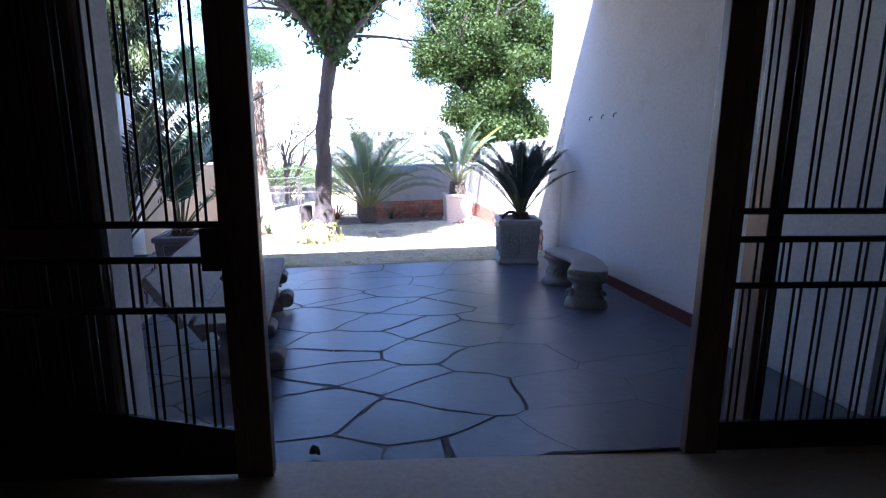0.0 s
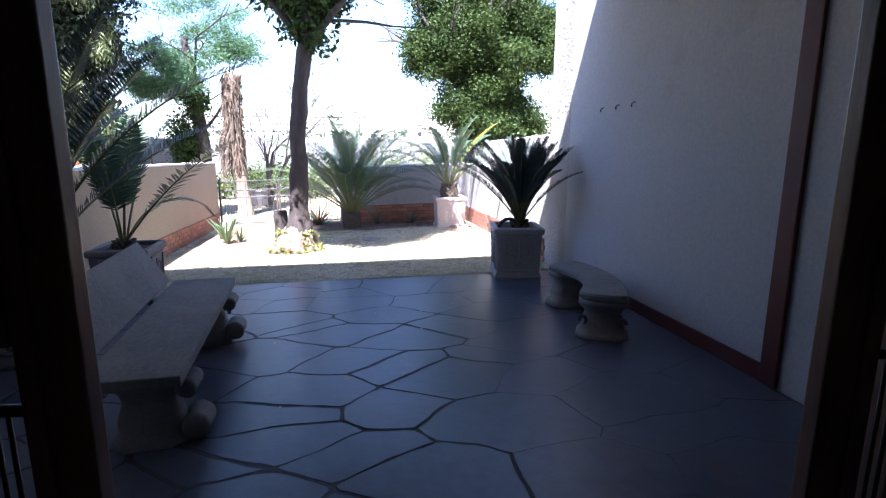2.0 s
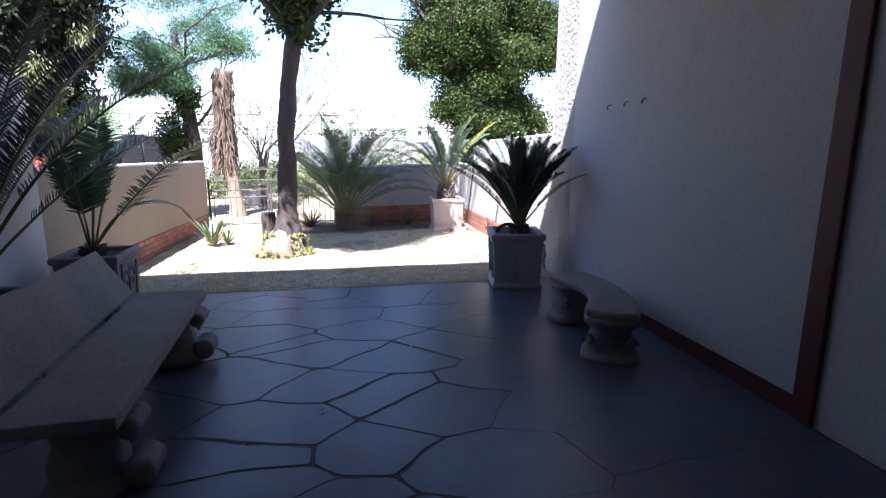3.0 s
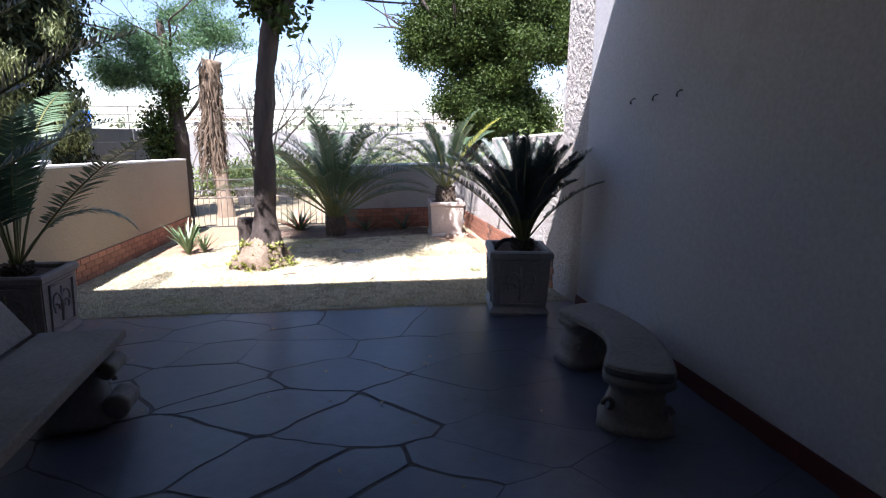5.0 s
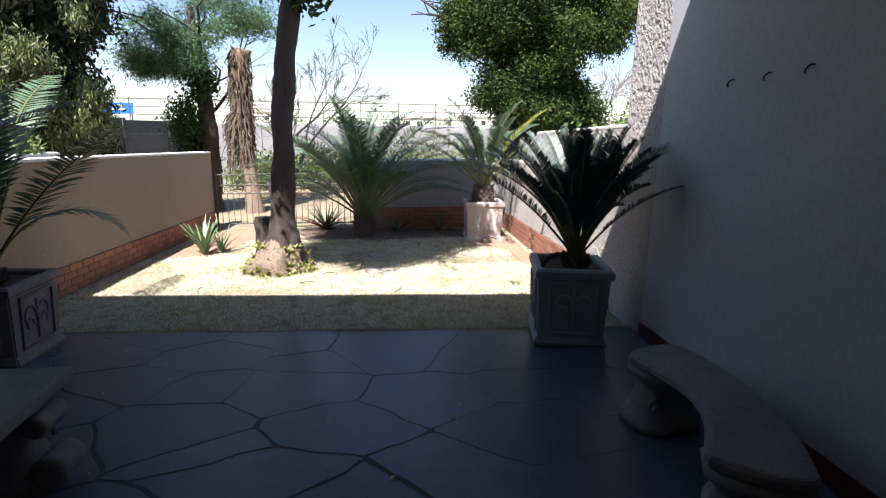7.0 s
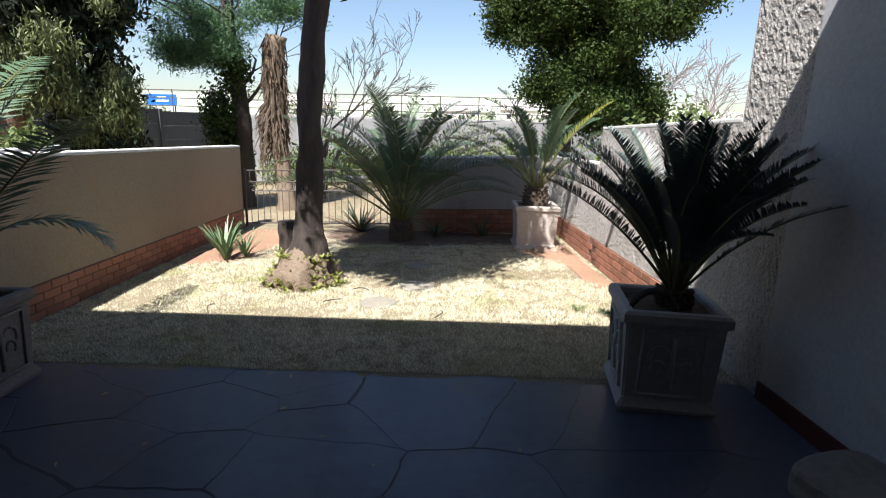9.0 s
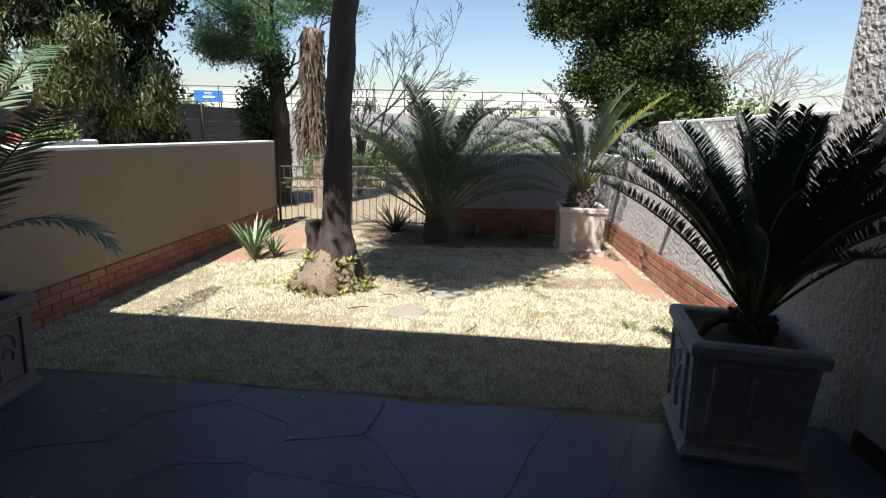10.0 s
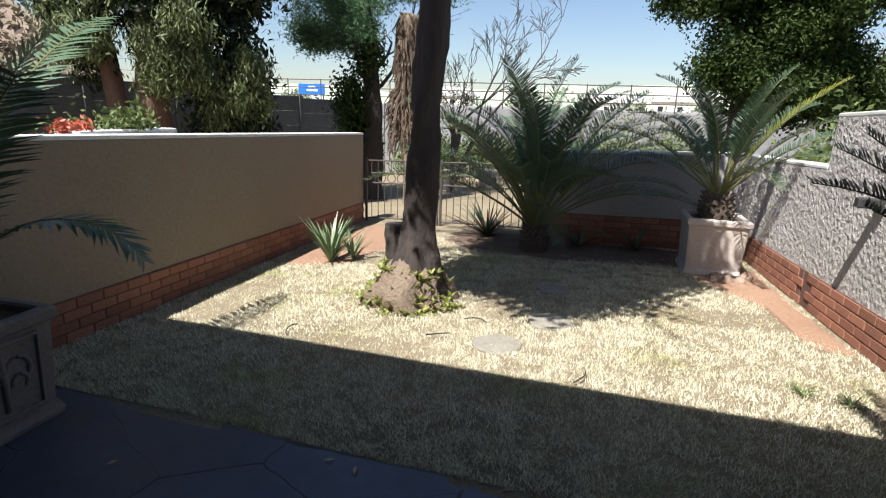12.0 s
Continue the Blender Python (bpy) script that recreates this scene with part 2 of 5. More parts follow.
def tube(points, radii, sides=8, wobble=0.0, seed=0, cap=True):
    """A tapered tube along points, as verts and faces."""
    vs, fs = [], []
    pts = [Vector(p) for p in points]
    up = Vector((0.13, 0.97, 0.2))
    for i, p in enumerate(pts):
        d = (pts[min(i + 1, len(pts) - 1)] - pts[max(i - 1, 0)]).normalized()
        a = d.cross(up)
        if a.length < 1e-3:
            a = d.cross(Vector((1, 0, 0)))
        a.normalize()
        b = d.cross(a)
        for k in range(sides):
            t = 2 * math.pi * k / sides
            off = a * math.cos(t) + b * math.sin(t)
            r = radii[i]
            if wobble:
                r *= 1 + wobble * noise.noise((p + off * 0.6) * 2.3 + Vector((seed, 0, 0))) + wobble * 0.5 * noise.noise((p + off) * 9 + Vector((seed, 5, 0)))
            vs.append(p + off * r)
    for i in range(len(pts) - 1):
        for k in range(sides):
            k2 = (k + 1) % sides
            fs.append((i * sides + k, i * sides + k2, (i + 1) * sides + k2, (i + 1) * sides + k))
    if cap:
        fs.append(tuple(range(sides))[::-1])
        n = (len(pts) - 1) * sides
        fs.append(tuple(range(n, n + sides)))
    return vs, fs


def merged(*pieces):
    vs, fs = [], []
    for v, f in pieces:
        o = len(vs)
        vs.extend(v)
        fs.extend(tuple(i + o for i in q) for q in f)
    return vs, fs


def wall_prism(p, q, thick, h0, h1, z_top=None):
    """A wall from p to q whose foot follows the ground; thickness to the right of p-q."""
    d = (Vector(q) - Vector(p)).normalized()
    n = Vector((d.y, -d.x)) * thick
    vs, fs = [], []
    for c in (Vector(p), Vector(q)):
        for o in (Vector((0, 0)), n):
            x, y = c + o
            g = ground(*c)
            vs += [(x, y, g + h0), (x, y, g + h1 if z_top is None else z_top)]
    fs = [(0, 2, 3, 1), (4, 5, 7, 6), (0, 1, 5, 4), (2, 6, 7, 3), (1, 3, 7, 5), (0, 4, 6, 2)]
    bm = bmesh.new()
    bv = [bm.verts.new(v) for v in vs]
    for f in fs:
        bm.faces.new([bv[i] for i in f])
    return bm


def structure(ob, label, category):
    return tagged(ob, label, category, kind="structure")


def bevelled(bm, w, seg=2):
    bmesh.ops.bevel(bm, geom=list(bm.edges), offset=w, segments=seg, affect="EDGES", profile=0.6)
    return bm


# ---- large structure ----
EDGE = 6.88          # front edge of the paving
DOOR = 1.86          # line of the doorway


def right_x(y):
    return 2.75 - 0.1 * (y - 3.5)


def left_x(y):
    return -3.04 - 0.1 * (y - 7.0)


# ground: one sheet, sloping near the house and levelling out far away
def sheet_height(x, y):
    r = math.hypot(x, y - 9)
    k = 1.0 if r < 18 else max(0.0, 1 - (r - 18) / 60)
    z = ground(x, y) * k + (1 - k) * -1.2
    drop = 0.05 if (-6 < x < 5.2 and y < EDGE - 0.05) else 0.0
    return z - drop + 0.012 * noise.noise(Vector((x * 0.9, y * 0.9, 3)))


def axis(dense0, dense1, step, far):
    a = list(np.arange(dense0, dense1 + 1e-6, step))
    out, s = [], step
    v = dense1
    while v < far:
        s *= 1.45
        v += s
        out.append(v)
    low, s, v = [], step, dense0
    while v > -far:
        s *= 1.45
        v -= s
        low.append(v)
    return low[::-1] + a + out


xs, ys = axis(-5, 5, 0.16, 1500), axis(6.83, 14, 0.16, 1500)
gv = [(x, y, sheet_height(x, y)) for y in ys for x in xs]
gf = [(j * len(xs) + i, j * len(xs) + i + 1, (j + 1) * len(xs) + i + 1, (j + 1) * len(xs) + i) for j in range(len(ys) - 1) for i in range(len(xs) - 1)]
LAWN = material("dry_lawn", (0.19, 0.15, 0.092), (0.36, 0.305, 0.20), 0.97, 0.8, 45, 1.0, 0.03, c3=(0.36, 0.20, 0.11), third=0.9, cover=0.62, spec=0.2)
structure(mesh_object("ground", gv, gf, LAWN, True), "dry straw-coloured lawn on red earth", "ground")

# room behind the doorway
structure(from_bm("floor_room", box(-3.2, 3.4, -3.2, DOOR, -0.2, 0.005), ROOM_FLOOR), "beige tiled room floor", "floor")
structure(from_bm("wall_room_back", box(-3.4, 3.6, -3.4, -3.2, -0.2, 2.65), ROOM_PAINT), "plain painted room wall", "wall")
structure(from_bm("wall_room_left", box(-3.4, -3.2, -3.2, 1.95, -0.2, 2.65), ROOM_PAINT), "plain painted room wall", "wall")
structure(from_bm("wall_room_right", box(3.4, 3.6, -3.2, 1.95, -0.2, 2.65), ROOM_PAINT), "plain painted room wall", "wall")
structure(from_bm("ceiling_room", box(-3.4, 3.6, -3.4, 1.95, 2.65, 2.85), CEILING), "plain white room ceiling", "ceiling")
for nm, x0, x1, z0 in (("wall_house_front_left", -6.0, -0.92, -0.35), ("wall_house_front_right", 2.92, 5.2, -0.35), ("wall_house_lintel", -0.92, 2.92, 2.25)):
    structure(from_bm(nm, box(x0, x1, 1.95, 2.15, z0, 3.15), PLASTER), "white plastered house wall round the wide doorway", "wall")
structure(from_bm("wall_lining", box(-3.19, -0.95, 1.915, 1.947, 0.006, 2.64), TIMBER), "dark timber lining beside the doorway", "wall lining")
structure(from_bm("ceiling_patio", box(-6.0, 5.2, 2.15, 5.95, 3.15, 3.3), CEILING), "plain slab roof over the patio", "ceiling")

frame_r = thing("door_frame", pose(2.06, 2.0, 0), "dark timber frame of the wide doorway", "door frame", kind="structure")
part("jamb", box(0, 0.075, -0.04, 0.12, -0.02, 2.20, 0.006), TIMBER, frame_r)
part("head", box(-3.1, 0.10, -0.04, 0.12, 2.202, 2.248, 0.006), TIMBER, frame_r)

# patio side walls and garden walls
structure(from_bm("wall_patio_right", wall_prism((right_x(2.15), 2.15), (right_x(6.72), 6.72), 0.25, -0.3, 3.0, 3.6), PLASTER), "tall pale plastered patio wall in shade", "wall")
structure(from_bm("wall_patio_left", wall_prism((left_x(6.55), 6.55), (left_x(5.3), 5.3), 0.22, -0.3, 2.28), PLASTER), "pale plastered screen wall beside the patio", "wall")
structure(from_bm("wall_patio_left_high", wall_prism((left_x(5.3), 5.3), (left_x(2.15), 2.15), 0.22, -0.3, 2.3, 3.15), PLASTER), "full-height pale plastered wall beside the patio", "wall")


def roughcast_face(name, p, q, h0, h1, label, wall_thick=0.22):
    """A wall with a pebbly face: a fine displaced grid in front of a solid core."""
    p, q = Vector(p), Vector(q)
    d = (q - p)
    ln = d.length
    d.normalize()
    n = Vector((d.y, -d.x))
    step = 0.0125
    nu, nv = int(ln / step), int((h1 - h0) / step)
    vs, fs = [], []
    for j in range(nv + 1):
        for i in range(nu + 1):
            u = ln * i / nu
            c = p + d * u
            z = ground(*c) + h0 + (h1 - h0) * j / nv
            edge = min(1.0, min(i, nu - i, j, nv - j) / 2)
            k = noise.noise(Vector((u * 38, 7.7, z * 26))) + 0.6 * noise.noise(Vector((u * 70, 1.2, z * 60)))
            c2 = c - n * (0.0065 * max(-0.4, k) * edge)
            vs.append((c2.x, c2.y, z))
    for j in range(nv):
        for i in range(nu):
            a = j * (nu + 1) + i
            fs.append((a, a + 1, a + nu + 2, a + nu + 1))
    core = wall_prism(p, q, wall_thick, h0, h1)
    front = [f for f in core.faces if all(abs((Vector((w.co.x, w.co.y)) - p).dot(n)) < 1e-4 for w in f.verts)]
    bmesh.ops.delete(core, geom=front, context="FACES_ONLY")
    core.verts.index_update()
    o = len(vs)
    vs += [v.co.copy() for v in core.verts]
    fs += [tuple(o + v.index for v in f.verts) for f in core.faces]
    core.free()
    return structure(mesh_object(name, vs, fs, ROUGHCAST), label, "wall")


roughcast_face("wall_house_end", (right_x(6.72), 6.72), (right_x(7.32), 7.32), -0.3, 3.6, "rough-cast end of the tall house wall", 0.25)
wall_r2 = roughcast_face("wall_garden_right_high", (right_x(7.32), 7.32), (right_x(10.3), 10.3), 0.0, 1.62, "grey rough-cast garden wall, higher part")
wall_r1 = roughcast_face("wall_garden_right_low", (right_x(10.3), 10.3), (right_x(12.62), 12.62), 0.0, 1.19, "grey rough-cast garden wall, lower part")
wall_l = structure(from_bm("wall_garden_left", wall_prism((left_x(12.82), 12.82), (left_x(6.55), 6.55), 0.2, -0.2, 1.40), CREAM), "cream plastered garden wall stained by red soil", "wall")
BACK = 12.4
# back wall plaster is darkened in colour for the tree's shade
wall_b = structure(from_bm("wall_garden_back", wall_prism((-0.88, BACK), (right_x(BACK) + 0.0, BACK), -0.2, -0.2, 1.21), BACK_SHADED), "plastered low wall behind the palms, tree shade put into its grey", "wall")
for nm, p, q, th, h in (("coping_left", (left_x(12.83), 12.83), (left_x(6.56), 6.56), 0.21, 1.40), ("coping_right_high", (right_x(7.33), 7.33), (right_x(10.31), 10.31), 0.22, 1.62),
                        ("coping_right_low", (right_x(10.315), 10.315), (right_x(12.62), 12.62), 0.22, 1.19), ("coping_back", (-0.89, BACK - 0.005), (right_x(BACK) - 0.02, BACK - 0.005), -0.21, 1.21)):
    structure(from_bm(nm, bevelled(wall_prism(p, q, th, h + 0.002, h + 0.035), 0.008), COPING), "pale rounded coping on the garden wall", "coping")
structure(from_bm("skirting_right", wall_prism((right_x(3.515) - 0.016, 3.515), (right_x(6.72) - 0.016, 6.72), 0.014, 0.0, 0.11), RED_PAINT), "red painted skirting along the patio wall", "skirting")
structure(from_bm("trim_right", bevelled(wall_prism((right_x(3.38) - 0.03, 3.38), (right_x(3.51) - 0.03, 3.51), 0.028, 0.0, 3.1), 0.008), RED_PAINT), "red painted upright band on the patio wall", "trim")
structure(from_bm("threshold", box(-0.9, 2.9, DOOR + 0.002, 1.948, -0.15, -0.012), ROOM_FLOOR), "worn beige threshold", "threshold")


# ---- doorway gates ----
def barred_gate(label, x_free, x_end, y, rails, kick, side, rise=0.0):
    """An open security gate: timber stile, round rails, paired upright bars, kick plate."""
    g = thing("security_gate", pose(0, y, 0), label, "gate", "doorway gates")
    x0, x1 = sorted((x_free, x_free + side * 0.16))
    st = part("stile", box(x0, x1, -0.03, 0.03, 0.012, 2.5, 0.006), TIMBER, g, "dark brown timber stile")
    part("bead", box(x0 + 0.1 if side > 0 else x0 + 0.03, x0 + 0.13 if side > 0 else x0 + 0.06, -0.042, -0.029, 0.05, 2.45, 0.004), TIMBER, st)
    inner = x_free + side * 0.16
    for z in rails:
        a, b = sorted((inner - side * 0.004, x_end))
        part_mesh("rail", tube([(a, 0, z), (b, 0, z)], [0.016, 0.016], 10), IRON, g, "", True)
    lo, hi = sorted((inner, x_end))
    part("top_rail", box(lo, hi, -0.02, 0.02, 2.42, 2.48, 0.004), IRON, g)
    plate = box(lo, hi, -0.012, 0.012, 0.02, kick, 0.003)
    for v in plate.verts:
        if v.co.z > kick / 2:
            v.co.z += rise * abs(v.co.x - inner)
    part("kick_plate", plate, IRON, g, "dark steel kick plate")
    k = inner + side * 0.055
    while lo < k < hi:
        for o in (0, 0.034):
            if lo < k + side * o < hi:
                x = k + side * o
                part_mesh("bar", tube([(x, 0, kick), (x, 0, rails[2])], [0.0065, 0.0065], 8), IRON, g, "", True)
                part_mesh("bar", tube([(x, 0, rails[0]), (x, 0, 2.43)], [0.0065, 0.0065], 8), IRON, g, "", True)
                x2 = x + side * 0.045
                if lo < x2 < hi:
                    part_mesh("bar", tube([(x2, 0, rails[2]), (x2, 0, rails[1])], [0.0065, 0.0065], 8), IRON, g, "", True)
        k += side * 0.125
    return g


gate_l = barred_gate("open security gate with dark timber stile and paired iron bars", -0.235, -1.75, 1.83, (1.17, 1.02, 0.80), 0.24, -1, 0.18)
lock = part("lock_box", box(-0.47, -0.393, -0.045, 0.045, 0.98, 1.16, 0.006), IRON, gate_l, "black iron lock box")
barred_gate("open security gate with brown timber stile and black iron bars", 1.73, 2.86, 1.91, (1.21, 1.08, 0.86), 0.17, 1)


# ---- paving: irregular slate stones ----
patio = structure(mesh_object("floor_patio", [(x, y, ground(x, y) - 0.0004 - d) for d in (0, 0.12) for x, y in ((-2.62, DOOR + 0.09), (2.88, DOOR + 0.09), (2.42, EDGE), (-3.02, EDGE))],
                              [(0, 1, 2, 3), (7, 6, 5, 4), (0, 4, 5, 1), (1, 5, 6, 2), (2, 6, 7, 3), (3, 7, 4, 0)], MORTAR), "blue-grey slate crazy paving with uneven mortar joints", "floor")
rng = random.Random(29)


def clip(poly, px, py, nx, ny):
    """The part of poly on the side of (px, py) away from the normal."""
    out = []
    for i in range(len(poly)):
        a, b = poly[i], poly[(i + 1) % len(poly)]
        da, db = (a[0] - px) * nx + (a[1] - py) * ny, (b[0] - px) * nx + (b[1] - py) * ny
        if da <= 0:
            out.append(a)
        if da * db < 0:
            k = da / (da - db)
            out.append((a[0] + (b[0] - a[0]) * k, a[1] + (b[1] - a[1]) * k))
    return out


STRETCH = 1.45
SEEDS = [(-0.83, 6.40), (-0.21, 6.48), (0.44, 6.46), (1.08, 6.36), (-1.11, 5.89), (-0.60, 5.35), (-0.15, 5.79), (0.25, 5.33), (0.81, 5.68), (0.05, 4.85), (-0.46, 4.40), (0.50, 4.65),
         (0.14, 4.22), (1.00, 4.91), (1.04, 4.09), (-0.12, 3.71), (0.41, 3.50), (-0.15, 3.20), (-1.25, 5.12), (1.61, 5.85), (1.77, 4.78), (1.47, 4.45), (-0.18, 2.51), (0.30, 2.39),
         (0.61, 2.68), (0.42, 1.98), (-0.07, 2.02), (0.88, 2.00), (1.36, 2.67), (1.40, 2.17), (1.10, 3.25), (-0.45, 2.92), (2.00, 3.05)]
tries = 0
while len(SEEDS) < 84 and tries < 6000:
    tries += 1
    s_ = (rng.uniform(-2.9, 2.75), rng.uniform(1.98, 6.85))
    if all(math.hypot(s_[0] - a, (s_[1] - b) * STRETCH) > (0.46 if tries % 3 else 0.34) for a, b in SEEDS):
        SEEDS.append(s_)


def cell(i):
    """The stone round seed i: nearer to it than to the others, in a space stretched along y."""
    sx, sy = SEEDS[i]
    poly = [(-2.60, (DOOR + 0.1) * STRETCH), (2.87, (DOOR + 0.1) * STRETCH), (2.42, EDGE * STRETCH), (-3.0, EDGE * STRETCH)]
    sy *= STRETCH
    for k, (ox, oy) in enumerate(SEEDS):
        oy *= STRETCH
        if k == i or math.hypot(ox - sx, oy - sy) > 2.6:
            continue
        nx, ny = ox - sx, oy - sy
        n = math.hypot(nx, ny)
        a, b = min(i, k), max(i, k)
        h = random.Random(a * 977 + b)
        right = (sx + ox) / 2 > 1.0
        closed = h.random() < (0.85 if right else 0.42 if (sy + oy) / 2 > 5.3 * STRETCH else 0.08)
        gap = 0.0002 if closed else 0.002 + h.random() ** 2 * 0.004 if right else 0.003 + h.random() ** 2 * (0.010 if (sy + oy) / 2 > 4.9 * STRETCH else 0.016)
        w = (random.Random(i).uniform(-1, 1) - random.Random(k).uniform(-1, 1)) * 0.045
        shift = w / n - gap
        poly = clip(poly, (sx + ox) / 2 + nx / n * shift, (sy + oy) / 2 + ny / n * shift, nx, ny)
        if len(poly) < 3:
            return None
    return [(x, y / STRETCH) for x, y in poly]


STONES = [c for c in (cell(i) for i in range(len(SEEDS))) if c and len(c) > 2]


def paving_stone(poly, k):
    ring = []
    mid = sum((Vector(v) for v in poly), Vector((0, 0))) / len(poly)
    for i in range(len(poly)):
        a, b = Vector(poly[i]), Vector(poly[(i + 1) % len(poly)])
        ln = (b - a).length
        m = max(1, int(ln / 0.06))
        inward = Vector((-(b - a).y, (b - a).x)).normalized() if ln > 1e-6 else Vector((0, 0))
        for j in range(m):
            p = a.lerp(b, j / m)
            near = min((p - Vector(v)).length for v in poly)
            soft = max(0.0, 1 - near / 0.07) ** 2 * (0.004 + 0.016 * abs(noise.noise(Vector((p.x * 2.3, p.y * 2.3, k * 0.7)))))
            tight = 0.12 if p.x > 0.85 or p.y > 5.6 else 0.8
            p += (mid - p).normalized() * soft * tight + inward * tight * (0.014 * abs(noise.noise(Vector((p.x * 4, p.y * 4, k)))) + 0.007 * abs(noise.noise(Vector((p.x * 17, p.y * 17, k)))))
            p += 0.035 * Vector((noise.noise(Vector((p.x * 3.1, p.y * 3.1, 9))), noise.noise(Vector((p.x * 3.1, p.y * 3.1, 21))))) + 0.014 * Vector((noise.noise(Vector((p.x * 11, p.y * 11, 4))), noise.noise(Vector((p.x * 11, p.y * 11, 14)))))
            if ring and (ring[-1] - p).length < 0.008:
                continue
            ring.append(p)
    lift = 0.0012 + (0.0006 if mid.x > 0.85 else 0.0014) * rng.random()
    tx, ty = rng.uniform(-0.0012, 0.0012), rng.uniform(-0.0012, 0.0012)
    c = sum(ring, Vector((0, 0))) / len(ring)
    n = len(ring)
    vs, fs = [], []
    for shrink, dz in ((0.0, -0.03), (0.0, -0.0012), (0.001 if mid.x > 0.85 else 0.003, 0.0)):
        for p in ring:
            q = p + (c - p).normalized() * shrink
            vs.append((q.x, q.y, ground(q.x, q.y) + dz + lift + (q.x - c.x) * tx + (q.y - c.y) * ty))
    for lv in range(2):
        for i in range(n):
            j = (i + 1) % n
            fs.append((lv * n + i, lv * n + j, (lv + 1) * n + j, (lv + 1) * n + i))
    fs.append(tuple(range(2 * n, 3 * n)))
    return vs, fs


# ---- planters ----
def square_planter(m, w, h, mat, label, group="square planters", relief=True):
    """A tapered square pot: plinth, body with sunk relief panels, thick rolled rim, soil."""
    p = thing("planter", m, label, "plant pot", group)

    def ring_box(levels):
        bm = bmesh.new()
        rings = []
        for half, z in levels:
            rings.append([bm.verts.new((sx * half, sy * half, z)) for sx, sy in ((-1, -1), (1, -1), (1, 1), (-1, 1))])
        for a, b in zip(rings, rings[1:]):
            for i in range(4):
                bm.faces.new((a[i], a[(i + 1) % 4], b[(i + 1) % 4], b[i]))
        bm.faces.new(rings[0][::-1])
        bm.faces.new(rings[-1])
        bmesh.ops.bevel(bm, geom=[e for e in bm.edges if abs(e.verts[0].co.z - e.verts[1].co.z) > 0.02], offset=0.012, segments=2, affect="EDGES")
        return bm

    a = w / 2
    body = part("body", ring_box([(a * 0.93, 0.0), (a * 0.95, 0.03), (a * 0.90, 0.06), (a * 0.86, 0.08), (a * 0.93, h - 0.075)]), mat, p)
    bm = bmesh.new()
    rim = [[bm.verts.new((sx * half, sy * half, z)) for sx, sy in ((-1, -1), (1, -1), (1, 1), (-1, 1))]
           for half, z in ((a - 0.012, h - 0.073), (a, h - 0.06), (a, h - 0.016), (a - 0.014, h), (a - 0.05, h), (a - 0.06, h - 0.012), (a - 0.06, h - 0.073))]
    for i in range(7):
        for k in range(4):
            bm.faces.new((rim[i][k], rim[i][(k + 1) % 4], rim[(i + 1) % 7][(k + 1) % 4], rim[(i + 1) % 7][k]))
    bmesh.ops.recalc_face_normals(bm, faces=bm.faces)
    part("rim", bm, mat, p, "thick rounded rim")
    soil_bm = box(-a + 0.062, a - 0.062, -a + 0.062, a - 0.062, h - 0.06, h - 0.045)
    bmesh.ops.subdivide_edges(soil_bm, edges=soil_bm.edges, cuts=6, use_grid_fill=True)
    for v in soil_bm.verts:
        v.co.z += 0.016 * noise.noise(v.co * 16)
    part("soil", soil_bm, COMPOST, p, "dark potting soil")
    if relief:
        for k in range(4):
            lean = math.degrees(math.atan2(a * 0.07, h - 0.155))
            r = pose(0, 0, 0, 0, 0, 90 * k) @ pose(0, -a * 0.895, (h - 0.075 + 0.08) / 2, lean, 0, 0)
            bm = bmesh.new()
            hw, hh = a * 0.62, (h - 0.2) / 2
            for x0, x1, z0, z1 in ((-hw, hw, hh - 0.012, hh), (-hw, hw, -hh, -hh + 0.012), (-hw, -hw + 0.012, -hh, hh), (hw - 0.012, hw, -hh, hh)):
                add_box(bm, x0, x1, -0.018, 0.012, z0, z1, 0.004, r)
            # two curled leaves and a stem inside the frame
            pieces = [tube([r @ Vector((0, -0.004, -hh * 0.8)), r @ Vector((0, -0.008, 0)), r @ Vector((0, -0.004, hh * 0.75))], [0.012, 0.016, 0.008], 6)]
            for sgn in (-1, 1):
                for base, size in ((-0.45, 1.0), (-0.75, 0.62)):
                    pts = []
                    for i in range(12):
                        t = i / 11 * 4.0
                        rad = hw * 0.42 * size * (1 - t / 7.5)
                        pts.append(r @ Vector((sgn * (hw * 0.46 - math.cos(t) * rad), -0.003, hh * (base + 0.55) + math.sin(t) * rad * 1.35)))
                    pieces.append(tube(pts, [0.012] * 11 + [0.006], 6))
            v, f = merged(*pieces)
            bvs = [bm.verts.new(c) for c in v]
            for q in f:
                bm.faces.new([bvs[i] for i in q])
            part("relief_panel", bm, mat, body, "moulded leaf relief in a square frame", True)
    return p


potA = square_planter(pose(1.84, 6.74, ground(1.84, 6.74) + 0.004, 0, 0, -3), 0.57, 0.60, POT_GREY, "grey cast planter with moulded leaf panels at the paving edge")
pot_left = square_planter(pose(-2.43, 6.40, ground(-2.43, 6.4) + 0.004, 0, 0, 6), 0.60, 0.60, POT_DARK, "brownish grey cast planter by the cream wall")
pot_bench = square_planter(pose(-2.41, 4.72, ground(-2.41, 4.72) + 0.004, 0, 0, 6), 0.56, 0.58, POT_DARK, "weathered grey planter behind the bench")
pot_two = square_planter(pose(1.42, 11.35, ground(1.42, 11.35) - 0.01, 0, 0, 4), 0.62, 0.62, POT_PALE, "pale planter with soil splashes on the lawn", relief=False)


